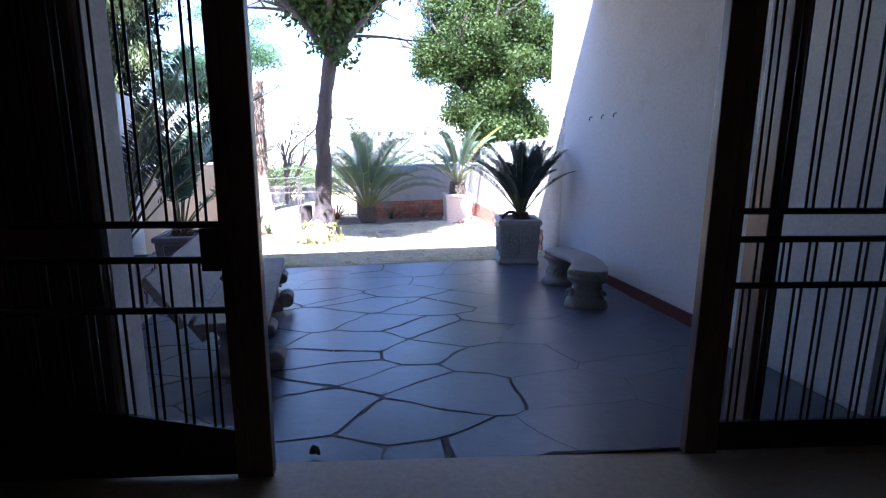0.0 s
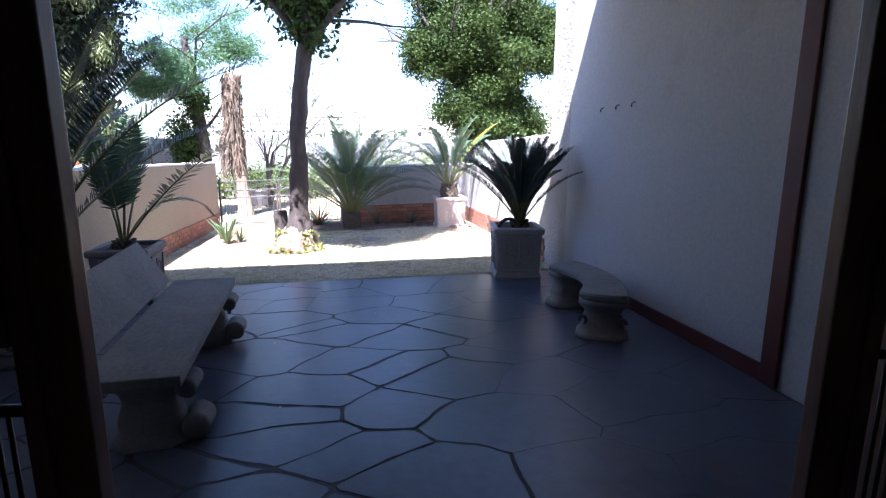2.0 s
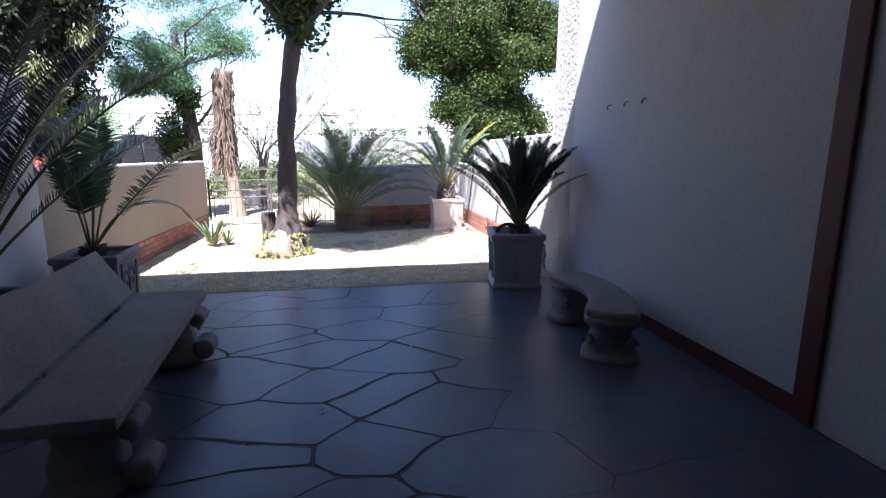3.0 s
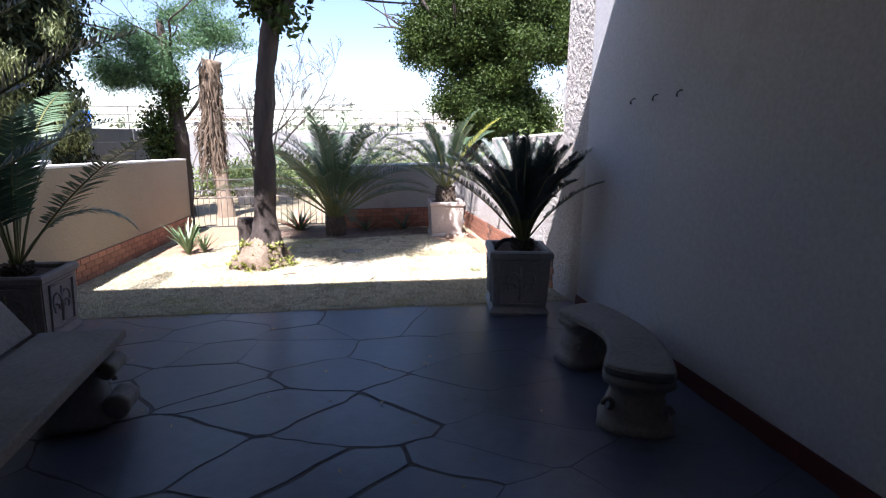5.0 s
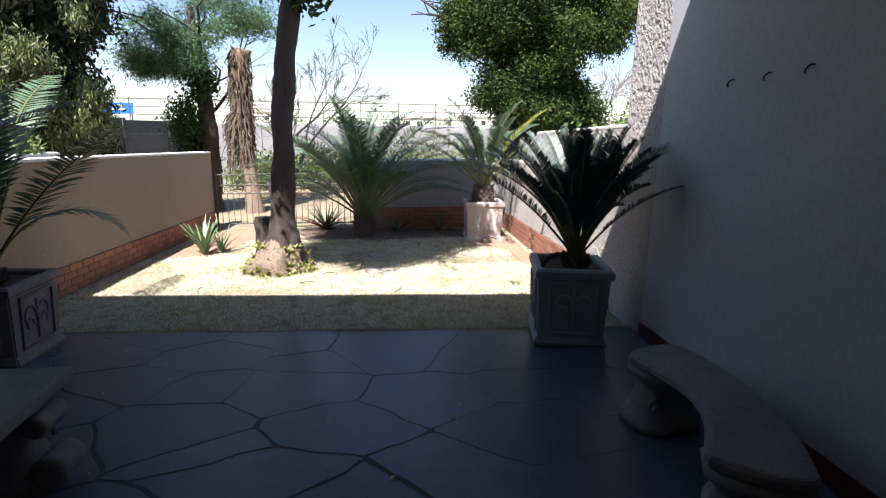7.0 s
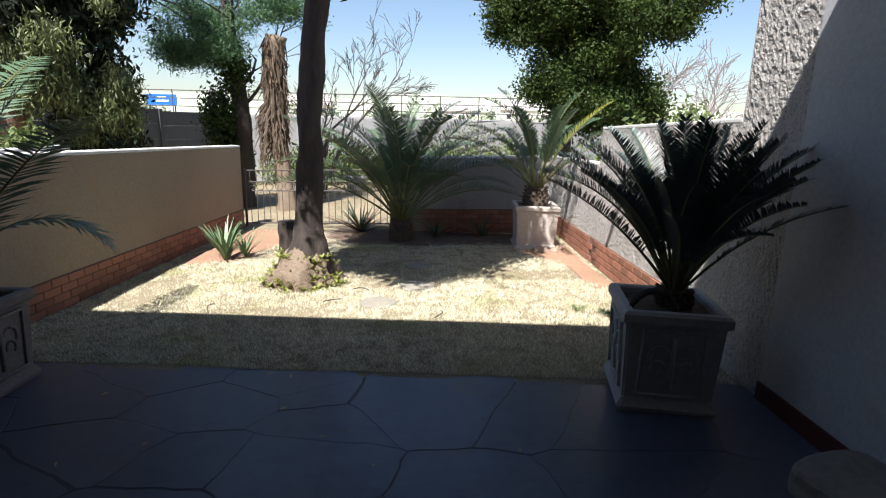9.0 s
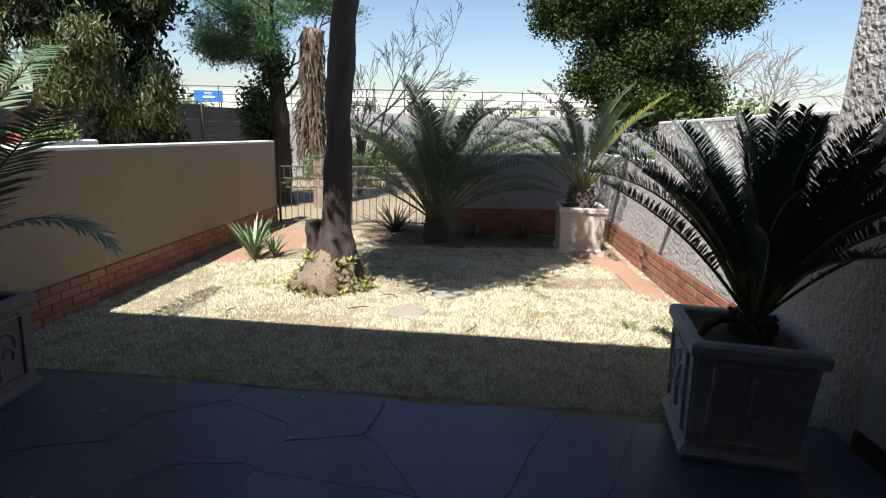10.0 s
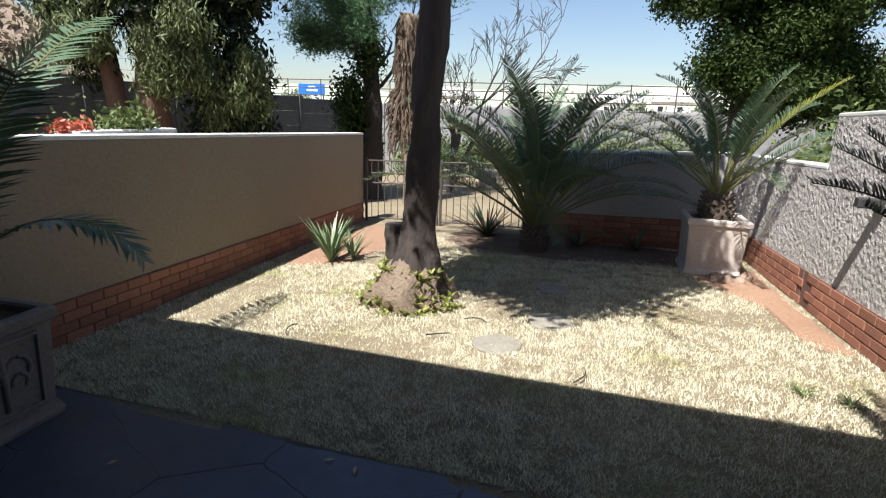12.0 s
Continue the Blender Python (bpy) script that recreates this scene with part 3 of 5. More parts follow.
# ---- cycads and palms ----
def frond(length, a0, a1, pairs, leaf, width, lift=25, sweep=55, seed=0, bare=0.30):
    """Frond in the xz plane from the origin: (stalk mesh), (leaflet mesh). a0, a1: start and end elevation in degrees."""
    rg = random.Random(seed)
    n = 16
    pts, p = [], Vector((0, 0, 0))
    side = rg.uniform(-8, 8)
    for i in range(n + 1):
        t = i / n
        pts.append(p.copy())
        el = radians(a0 + (a1 - a0) * t ** 1.5)
        az = radians(side * t)
        p = p + Vector((math.cos(el) * math.cos(az), math.cos(el) * math.sin(az), math.sin(el))) * (length / n)
    stalk = tube(pts, [0.011 * (1 - 0.85 * i / n) * (length ** 0.5) for i in range(n + 1)], 5)
    vs, fs = [], []
    for k in range(pairs):
        t = bare + (1 - bare) * (k + 0.5) / pairs
        f = t * n
        i = min(n - 1, int(f))
        base = pts[i].lerp(pts[i + 1], f - i)
        d = (pts[i + 1] - pts[i]).normalized()
        y = Vector((0, 1, 0))
        s = (y - d * y.dot(d)).normalized()
        u = s.cross(d)
        if u.z < 0:
            u = -u
        size = leaf * (0.45 + 0.55 * math.sin(math.pi * min(1, (t - bare) / (1 - bare) * 0.85 + 0.12)))
        if t > 0.92:
            size *= 0.75
        for sg in (-1, 1):
            sw = radians(sweep + rg.uniform(-7, 7))
            lf = radians(lift + rg.uniform(-7, 7))
            out = (d * math.cos(sw) + (s * sg * math.cos(lf) + u * math.sin(lf)) * math.sin(sw)).normalized()
            across = out.cross(u).normalized() * width * 0.5
            sag = Vector((0, 0, -0.10 * size))
            o = len(vs)
            vs += [base - across * 0.5, base + across * 0.5, base + out * size * 0.5 + across + sag * 0.25, base + out * size * 0.5 - across + sag * 0.25, base + out * size + sag]
            fs += [(o, o + 1, o + 2, o + 3), (o + 3, o + 2, o + 4)]
    return stalk, (vs, fs)


FRONDS = {}


def frond_parts(plant, key, spec, mat, m):
    """A frond object (stalk) with its leaflets, on shared meshes."""
    if key not in FRONDS:
        st, lf = frond(*spec[:6], **spec[6])
        a = bpy.data.meshes.new("frond")
        a.from_pydata([tuple(v) for v in st[0]], [], st[1])
        a.materials.append(RACHIS)
        b = bpy.data.meshes.new("foliage")
        b.from_pydata([tuple(v) for v in lf[0]], [], lf[1])
        b.materials.append(mat)
        FRONDS[key] = (a, b)
    a, b = FRONDS[key]
    ob = share("frond", a, plant, m)
    share("foliage", b, ob, Matrix())
    return ob


def caudex(r, h, seed):
    """A squat trunk of overlapping leaf bases."""
    rg = random.Random(seed)
    core = tube([(0, 0, -0.06), (0, 0, h * 0.3), (0, 0, h * 0.75), (0, 0, h)], [r * 0.92, r, r * 0.9, r * 0.45], 14, 0.1, seed)
    pieces = [core]
    rows = max(3, int(h / 0.045))
    for j in range(rows):
        for i in range(12):
            a = 2 * math.pi * (i + 0.5 * (j % 2)) / 12
            z = h * (j + 0.4) / rows
            rr = r * (0.98 if z < h * 0.7 else 0.86)
            d = Vector((math.cos(a), math.sin(a), 0.75))
            b = Vector((math.cos(a) * rr * 0.9, math.sin(a) * rr * 0.9, z))
            pieces.append(tube([b, b + d * (0.028 + 0.018 * rg.random())], [0.024, 0.008], 4))
    return merged(*pieces)


def cycad(name, m, count, length, elevs, bend, pairs, leaf, width, mat, r, h, label, seed, category="cycad", lift=28, sweep=55, az=None, group=""):
    """elevs: range of start elevations; bend: how many degrees the frond falls along its length."""
    rg = random.Random(seed)
    plant = thing(name, m, label, category, group)
    if h:
        part_mesh("trunk", caudex(r, h, seed), CAUDEX, plant, "rough brown trunk of old leaf bases", False)
    for i in range(count):
        t = i / max(1, count - 1)
        a = (i * 137.5 + rg.uniform(-14, 14)) if az is None else az[0] + (az[1] - az[0]) * ((i * 0.618) % 1) + rg.uniform(-6, 6)
        kind = i % 5
        if az is not None and az[1] - az[0] > 140 and elevs[0] + (elevs[1] - elevs[0]) * t > 72:
            a = i * 137.5 + rg.uniform(-14, 14)
        e0 = elevs[0] + (elevs[1] - elevs[0]) * t + rg.uniform(-5, 5)
        key = (name, seed, kind, round(e0 / 12))
        spec = (length, round(e0 / 12) * 12, round(e0 / 12) * 12 - bend * (0.75 + 0.12 * kind), pairs, leaf, width, dict(lift=lift, sweep=sweep, seed=seed * 31 + kind))
        s = rg.uniform(0.82, 1.08)
        frond_parts(plant, key, spec, mat, pose(r * 0.35 * math.cos(radians(a)), r * 0.35 * math.sin(radians(a)), h * 0.93, rg.uniform(-10, 10), 0, a) @ Matrix.Scale(s, 4))
    return plant


stiff = cycad("cycad", pose(1.89, 6.76, ground(1.89, 6.76) + 0.56), 34, 1.02, (86, 52), 36, 66, 0.12, 0.0095, CYCAD_BLUE, 0.09, 0.10, "dark stiff cycad filling the grey planter", 11, az=(70, 300), lift=36)
for k, (az, e0, e1, ln) in enumerate(((178, 62, 0, 1.12), (160, 70, 28, 1.05), (-52, 66, 30, 1.0), (-66, 58, 14, 0.95), (-80, 68, 40, 1.0), (74, 66, 34, 1.1), (-38, 74, 50, 1.0), (200, 72, 40, 1.05), (96, 62, 24, 1.25), (112, 66, 26, 1.2), (-28, 76, 56, 0.95), (-60, 74, 44, 1.0), (40, 80, 60, 1.0))):
    frond_parts(stiff, ("stiff", k), (ln, e0, e1, 66, 0.12, 0.0095, dict(lift=36, sweep=55, seed=170 + k)), CYCAD_BLUE, pose(0.03 * math.cos(radians(az)), 0.03 * math.sin(radians(az)), 0.09, 0, 0, az))
rg = random.Random(77)
for k in range(10):
    az = rg.uniform(-88, -22)
    frond_parts(stiff, ("mass", k % 6), (1.0, 54 + 5 * (k % 6), 16 + 8 * (k % 6), 66, 0.12, 0.0105, dict(lift=20, sweep=55, seed=190 + k % 6)), CYCAD_BLUE, pose(0.03 * math.cos(radians(az)), 0.03 * math.sin(radians(az)), 0.09, 0, 0, az) @ Matrix.Scale(rg.uniform(0.88, 1.06), 4))
arching = thing("cycad", pose(-2.45, 6.38, ground(-2.45, 6.38) + 0.56), "green cycad with long arching fronds in a planter", "cycad")
part_mesh("trunk", caudex(0.10, 0.10, 12), CAUDEX, arching, "rough brown trunk of old leaf bases")
for k, (az, e0, e1, ln) in enumerate(((-17, 47, 26, 1.66), (32, 62, -72, 1.15), (104, 68, 18, 2.0), (88, 84, 62, 1.35), (40, 78, 46, 1.42), (-42, 78, 48, 1.30), (-75, 72, 38, 1.22), (-110, 80, 46, 1.25), (150, 84, 58, 1.30), (215, 84, 56, 1.25))):
    frond_parts(arching, ("arching", k), (ln, e0, e1, 44, 0.24, 0.022, dict(lift=4, sweep=60, seed=70 + k)), CYCAD, pose(0.03 * math.cos(radians(az)), 0.03 * math.sin(radians(az)), 0.09, 0, 0, az))
cycad("cycad", pose(-2.41, 4.72, ground(-2.41, 4.72) + 0.54), 12, 2.25, (84, 50), 36, 62, 0.19, 0.016, CYCAD_BLUE, 0.10, 0.10, "tall dark cycad in the planter behind the bench", 13, az=(-62, 74))
palm = cycad("palm", pose(-0.55, 11.55, ground(-0.55, 11.55)), 48, 2.1, (88, 34), 64, 76, 0.25, 0.012, CYCAD, 0.17, 0.36, "feathery green palm beside the garden gate", 14, "palm")
cyc2 = cycad("cycad", pose(1.42, 11.35, ground(1.42, 11.35) + 0.56), 24, 1.5, (86, 40), 62, 56, 0.17, 0.013, CYCAD, 0.17, 0.30, "cycad with a scaly trunk in the pale planter", 15)
frond_parts(cyc2, "young", (1.55, 62, 30, 50, 0.17, 0.016, dict(lift=20, sweep=50, seed=3)), YOUNG, pose(0, 0, 0.28, 0, 0, -28))
hoop = [(0.30 * math.cos(t) * 0.42, 0, 0.14 * math.sin(t)) for t in np.linspace(0.1, math.pi - 0.1, 12)]
hp = mesh_object("dry_frond_stalk", *tube([(1.72 + x, 6.58 + 0.02 * z, ground(1.72, 6.58) + 0.555 + z) for x, y, z in hoop], [0.02] * 10 + [0.014, 0.008], 8, 0.1), BARK, True)
tagged(hp, "brown bent dead frond stalk in the planter", "dead stalk")


# ---- benches ----
def curved_leg(m, bench, w=0.40, h=0.40, mat=STONE):
    """A scrolled bench foot: waisted profile with a plinth."""
    prof = [(0.50, 0.0), (0.50, 0.05), (0.46, 0.075), (0.40, 0.10), (0.41, 0.15), (0.38, 0.20), (0.33, 0.26), (0.36, 0.31), (0.45, 0.345), (0.47, 0.375), (0.42, h)]
    bm = bmesh.new()
    rings = []
    for k, z in prof:
        rings.append([bm.verts.new(m @ Vector((sx * w * k, sy * w * k * 0.8, z))) for sx, sy in ((-1, -0.55), (-0.55, -1), (0.55, -1), (1, -0.55), (1, 0.55), (0.55, 1), (-0.55, 1), (-1, 0.55))])
    for a, b in zip(rings, rings[1:]):
        for i in range(8):
            bm.faces.new((a[i], a[(i + 1) % 8], b[(i + 1) % 8], b[i]))
    bm.faces.new(rings[0][::-1])
    bm.faces.new(rings[-1])
    leg = part("leg", bm, mat, bench, "waisted cast stone foot", True)
    for sg in (-1, 1):
        pts = []
        for i in range(14):
            t = i / 13 * 5.2
            rr = 0.058 * (1 - t / 7)
            pts.append(m @ Vector((sg * w * 0.36 + sg * math.cos(t) * rr * 0.55, -w * 0.26, 0.19 + math.sin(t) * rr)))
        part_mesh("scroll", tube(pts, [0.015] * 13 + [0.008], 6), mat, leg, "", True)


def curved_bench(cx, cy, mid, r0, r1, half, label):
    """A bench whose slab is a ring segment about (cx, cy); mid: direction of its middle in degrees."""
    g = ground(cx + r0 * math.cos(radians(mid)), cy + r0 * math.sin(radians(mid)))
    b = thing("curved_bench", pose(cx, cy, g, 0, 0, mid), label, "bench")
    n = 28
    bm = bmesh.new()
    top, bot = [], []
    outline = []
    for i in range(n + 1):
        a = radians(-half + 2 * half * i / n)
        outline.append((r1 * math.cos(a), r1 * math.sin(a)))
    rm, hw = (r0 + r1) / 2, (r1 - r0) / 2
    for i in range(1, 8):
        t = math.pi * i / 8
        a = radians(half)
        c, e = Vector((rm * math.cos(a), rm * math.sin(a))), Vector((-math.sin(a), math.cos(a)))
        q = c + Vector((math.cos(a), math.sin(a))) * hw * math.cos(t) + e * hw * 0.38 * math.sin(t)
        outline.append((q.x, q.y))
    for i in range(n + 1):
        a = radians(half - 2 * half * i / n)
        waist = r0 + 0.055 * math.cos(math.pi / 2 * a / radians(half)) ** 2
        outline.append((waist * math.cos(a), waist * math.sin(a)))
    for i in range(1, 8):
        t = math.pi * i / 8
        a = radians(-half)
        c, e = Vector((rm * math.cos(a), rm * math.sin(a))), Vector((math.sin(a), -math.cos(a)))
        q = c - Vector((math.cos(a), math.sin(a))) * hw * math.cos(t) + e * hw * 0.38 * math.sin(t)
        outline.append((q.x, q.y))
    levels = [(0.018, 0.322), (0.0, 0.336), (0.0, 0.364), (0.012, 0.378), (0.03, 0.382)]
    rings = []
    for inset, z in levels:
        ring = []
        for x, y in outline:
            v = Vector((x, y))
            a = math.atan2(y, x)
            lim = max(-radians(half), min(radians(half), a))
            c = Vector((rm * math.cos(lim), rm * math.sin(lim)))
            w = v - c
            ring.append(bm.verts.new((*(c + w * (1 - inset / max(w.length, 1e-4))), z)))
        rings.append(ring)
    k = len(outline)
    for a, c in zip(rings, rings[1:]):
        for i in range(k):
            bm.faces.new((a[i], a[(i + 1) % k], c[(i + 1) % k], c[i]))
    f1, f2 = bm.faces.new(rings[0][::-1]), bm.faces.new(rings[-1])
    bmesh.ops.triangulate(bm, faces=[f1, f2])
    part("seat", bm, STONE, b, "mossy curved stone slab", False)
    for s in (-1, 1):
        a = radians(s * half * 0.86)
        curved_leg(pose(rm * math.cos(a), rm * math.sin(a), 0.0, 0, 0, math.degrees(a)) @ Matrix.Diagonal((1, 1, 0.81, 1)), b)
    return b


curved_bench(0.90, 4.93, 0, 1.08, 1.45, 24, "curved cast stone bench with mossy slab beside the patio wall")


def straight_bench(m, length, label):
    """Stone bench with a slab seat, an upright slab back and scrolled feet; its front along local x, facing -y."""
    b = thing("stone_bench", m, label, "bench")
    bm = box(0, length, 0, 0.47, 0.40, 0.465, 0.014)
    part("seat", bm, STONE, b, "worn stone slab seat")
    back = part("backrest", bevelled_box(length), STONE, b, "plain stone slab backrest")
    for x in (0.24, length - 0.24):
        curved_leg(pose(x, 0.21, 0, 0, 0, 90), b, 0.38, 0.402)
    for x in (0.34, length - 0.34):
        arm = bmesh.new()
        add_box(arm, x - 0.05, x + 0.05, 0.0, 0.05, -0.22, 0.30, 0.01, pose(0, 0.56, 0.44, -33, 0, 0))
        part("back_bracket", arm, STONE, b, "stone bracket behind the backrest")
    for x in (0.24, length - 0.24):
        for y, z, r in ((-0.015, 0.10, 0.075), (0.015, 0.325, 0.055)):
            roll = tube([(x - 0.105, y, z), (x - 0.10, y, z), (x - 0.085, y, z), (x - 0.05, y, z), (x, y, z), (x + 0.05, y, z), (x + 0.085, y, z), (x + 0.10, y, z), (x + 0.105, y, z)],
                        [r * 0.5, r * 0.82, r, r * 0.93, r * 0.9, r * 0.93, r, r * 0.82, r * 0.5], 14, 0.06, 3)
            part_mesh("scroll_roll", roll, STONE, b, "rounded scroll on the foot", True)
    return b


def bevelled_box(length):
    bm = bmesh.new()
    add_box(bm, 0.0, length, 0.0, 0.055, 0.0, 0.40, 0.012, pose(0, 0.50, 0.462, -33, 0, 0))
    return bm


yaw_b = math.degrees(math.atan2(5.05 - 3.08, -0.90 + 0.57))
straight_bench(pose(-0.57, 3.08, ground(-0.9, 4.1), 0, 0, yaw_b), 2.0, "long weathered stone bench with a slab back on the paving")


# ---- trees ----
def leaf_cloud(blobs, count, size, seed, aspect=0.45, droop=0.0, per=9, spread=0.22, squash=1.0):
    """Many small leaves in sprays round random points inside the blobs (centre, radii)."""
    rg = np.random.default_rng(seed)
    weights = np.array([b[1][0] * b[1][1] * b[1][2] for b in blobs]) ** 0.8
    weights = weights / weights.sum()
    sprays = count // per
    pick = rg.choice(len(blobs), sprays, p=weights)
    c = np.array([b[0] for b in blobs], float)[pick]
    r = np.array([b[1] for b in blobs], float)[pick]
    d = rg.normal(size=(sprays, 3))
    d /= np.linalg.norm(d, axis=1, keepdims=True)
    rad = rg.random((sprays, 1)) ** 0.42
    lump = 1 + 0.22 * np.sin(d[:, :1] * 5 + pick[:, None]) * np.cos(d[:, 1:2] * 4 + 2 * pick[:, None])
    centre = c + d * rad * r * lump
    centre = np.repeat(centre, per, axis=0)
    n = len(centre)
    centre = centre + rg.normal(size=(n, 3)) * spread * np.array([1, 1, squash])
    axis_ = rg.normal(size=(n, 3)) + np.array([0, 0, -droop])
    axis_ /= np.linalg.norm(axis_, axis=1, keepdims=True)
    side = np.cross(axis_, rg.normal(size=(n, 3)))
    side /= np.linalg.norm(side, axis=1, keepdims=True) + 1e-9
    ln = size * (0.6 + 0.8 * rg.random((n, 1)))
    a, b = axis_ * ln * 0.5, side * ln * 0.5 * aspect
    v = np.stack([centre - a, centre + b, centre + a, centre - b], 1).reshape(-1, 3)
    f = np.arange(n * 4).reshape(-1, 4)
    return v.tolist(), f.tolist()


def clumps(shell, count, r, seed, low=0.45):
    """Blobs scattered over ellipsoids (centre, radii), for a crown of separate masses of leaves."""
    rg_ = random.Random(seed)
    out = []
    for c, radii in shell:
        for i in range(count):
            d = Vector((rg_.gauss(0, 1), rg_.gauss(0, 1), rg_.gauss(0, 1))).normalized()
            k = rg_.uniform(low, 1.0)
            s = r * rg_.uniform(0.6, 1.25)
            out.append(((c[0] + d.x * radii[0] * k, c[1] + d.y * radii[1] * k, c[2] + d.z * radii[2] * k), (s, s, s * 0.7)))
    return out


def limbs(base, direction, length, radius, depth, seed, spread=38, shrink=0.72, kids=(2, 3), gravity=0.0, steps=5, min_r=0.004, sides=6):
    """A branching limb, as one mesh."""
    rg = random.Random(seed)
    pieces = []

    def grow(p, d, ln, r, k):
        pts, rad = [p.copy()], [r]
        for i in range(steps):
            d = (d + Vector((rg.gauss(0, 0.10), rg.gauss(0, 0.10), rg.gauss(0, 0.06) + gravity))).normalized()
            p = p + d * (ln / steps)
            pts.append(p.copy())
            rad.append(max(min_r, r * (1 - 0.42 * (i + 1) / steps)))
        pieces.append(tube(pts, rad, sides if k > depth - 2 else 4))
        if k:
            for j in range(rg.randint(*kids)):
                t = rg.uniform(0.45, 1.0) if j else 1.0
                q = pts[max(1, int(t * steps))]
                ax = d.orthogonal().normalized()
                ax.rotate(Matrix.Rotation(rg.uniform(0, 6.28), 3, d))
                nd = d.copy()
                nd.rotate(Matrix.Rotation(radians(spread * rg.uniform(0.5, 1.2)), 3, ax))
                grow(q, nd, ln * shrink * rg.uniform(0.8, 1.15), rad[-1] * 0.8, k - 1)

    grow(Vector(base), Vector(direction).normalized(), length, radius, depth)
    return merged(*pieces)


def flared_trunk(pts, radii, sides=20, seed=0, wobble=0.22):
    """A trunk resampled smoothly with knobs and a flared foot."""
    dense, rad = [], []
    for i in range(len(pts) - 1):
        for k in range(8):
            t = k / 8
            dense.append(Vector(pts[i]).lerp(Vector(pts[i + 1]), t))
            rad.append(radii[i] + (radii[i + 1] - radii[i]) * t)
    dense.append(Vector(pts[-1]))
    rad.append(radii[-1])
    return tube(dense, rad, sides, wobble, seed)


# tree on the lawn
tx, ty = -1.20, 9.15
tz = ground(tx, ty)
tree = thing("tree", pose(tx, ty, tz), "leaning garden tree with dark bark and flared base on the lawn", "tree")
part_mesh("trunk", flared_trunk([(0, 0, -0.1), (0, 0, 0.02), (0.02, 0, 0.16), (0.04, 0, 0.36), (0.05, 0, 0.6), (0.07, 0.0, 1.1), (0.10, 0, 1.8), (0.17, -0.02, 2.5), (0.30, -0.1, 3.3), (0.36, -0.25, 4.2)],
                                [0.30, 0.295, 0.26, 0.205, 0.145, 0.128, 0.128, 0.122, 0.105, 0.075], 22, 4, 0.3), BARK, tree, "dark knobbly trunk, pale near the foot", True)
for k, (d, h, ln) in enumerate((((0.9, -0.5, 0.7), 3.0, 1.5), ((-0.8, -0.6, 0.8), 3.2, 1.4), ((0.2, -1, 0.9), 3.5, 1.6), ((0.5, 0.7, 0.8), 3.3, 1.2), ((0.9, 0.2, 1.0), 3.6, 1.2))):
    part_mesh("limb", limbs((0.26, -0.06, h), d, ln, 0.06, 2, 40 + k, 35), BARK, tree, "", True)
part_mesh("crown", leaf_cloud([((0.7, -1.5, 4.7), (0.75, 1.1, 0.4)), ((0.9, 0.3, 4.8), (1.2, 1.2, 0.5)), ((0.2, -0.6, 4.7), (0.7, 1.0, 0.4)), ((1.35, -0.5, 4.75), (0.4, 0.5, 0.35)), ((-0.2, 0.0, 4.4), (0.6, 0.8, 0.4)), ((0.35, -0.1, 3.85), (0.5, 0.45, 0.4)), ((0.75, -0.2, 4.05), (0.4, 0.4, 0.35)), ((-0.05, -0.1, 4.0), (0.4, 0.4, 0.35)), ((0.25, -0.1, 3.35), (0.24, 0.2, 0.2)), ((0.5, -0.2, 3.2), (0.14, 0.14, 0.14)), ((-0.45, -1.75, 4.7), (0.5, 0.5, 0.4)), ((-0.3, -1.3, 4.9), (0.6, 0.6, 0.4)), ((0.2, 0.5, 5.0), (1.1, 0.6, 0.4)), ((1.5, 0.7, 5.0), (0.7, 0.5, 0.35)), ((1.1, -1.0, 4.95), (0.9, 0.9, 0.4)), ((0.3, -1.9, 4.95), (0.7, 0.7, 0.35)), ((1.1, -0.2, 5.05), (0.6, 0.7, 0.4)), ((0.4, -1.1, 5.05), (0.8, 0.8, 0.4)), ((1.0, 0.1, 5.2), (1.0, 0.8, 0.4))], 90000, 0.11, 21, spread=0.12), LEAF_DARK, tree, "small dark green leaves")
# leafy sprouts and moss round the foot
rg = random.Random(8)
for i in range(110):
    a = rg.gauss(4.6, 1.2)
    hgt = rg.random() ** 1.6 * 0.34
    rr = 0.42 - hgt * 0.48 + (rg.uniform(0, 0.08) if hgt < 0.06 else 0)
    bm_v, bm_f = [], []
    for j in range(7):
        t = rg.uniform(0, 6.28)
        d = Vector((math.cos(t), math.sin(t), rg.uniform(0.4, 1.4))).normalized()
        s = d.cross(Vector((0, 0, 1))).normalized() * 0.013
        o = len(bm_v)
        ln = rg.uniform(0.045, 0.09)
        bm_v += [Vector((0, 0, 0)), d * ln * 0.5 + s, d * ln + Vector((0, 0, -0.01)), d * ln * 0.5 - s]
        bm_f.append((o, o + 1, o + 2, o + 3))
    sp = part_mesh("sprout", (bm_v, bm_f), YELLOW_LEAF, tree)
    sp.matrix_basis = pose(rr * math.cos(a), rr * math.sin(a), hgt, 0, 0, 0)
mound_v, mound_f = tube([(0.02, -0.03, -0.05), (0.02, -0.03, 0.02), (0.02, -0.03, 0.07), (0.03, -0.02, 0.13), (0.03, -0.02, 0.19), (0.03, -0.01, 0.26), (0.04, 0, 0.33), (0.045, 0, 0.42)], [0.38, 0.39, 0.37, 0.36, 0.31, 0.28, 0.21, 0.15], 44, 0.5, 17)
part_mesh("root_mound", (mound_v, mound_f), ROOT, tree, "lumpy pale mound of roots and earth", True)
stump = thing("tree_stump", pose(-1.52, 9.5, ground(-1.52, 9.5)), "dark cut stump beside the tree", "stump")
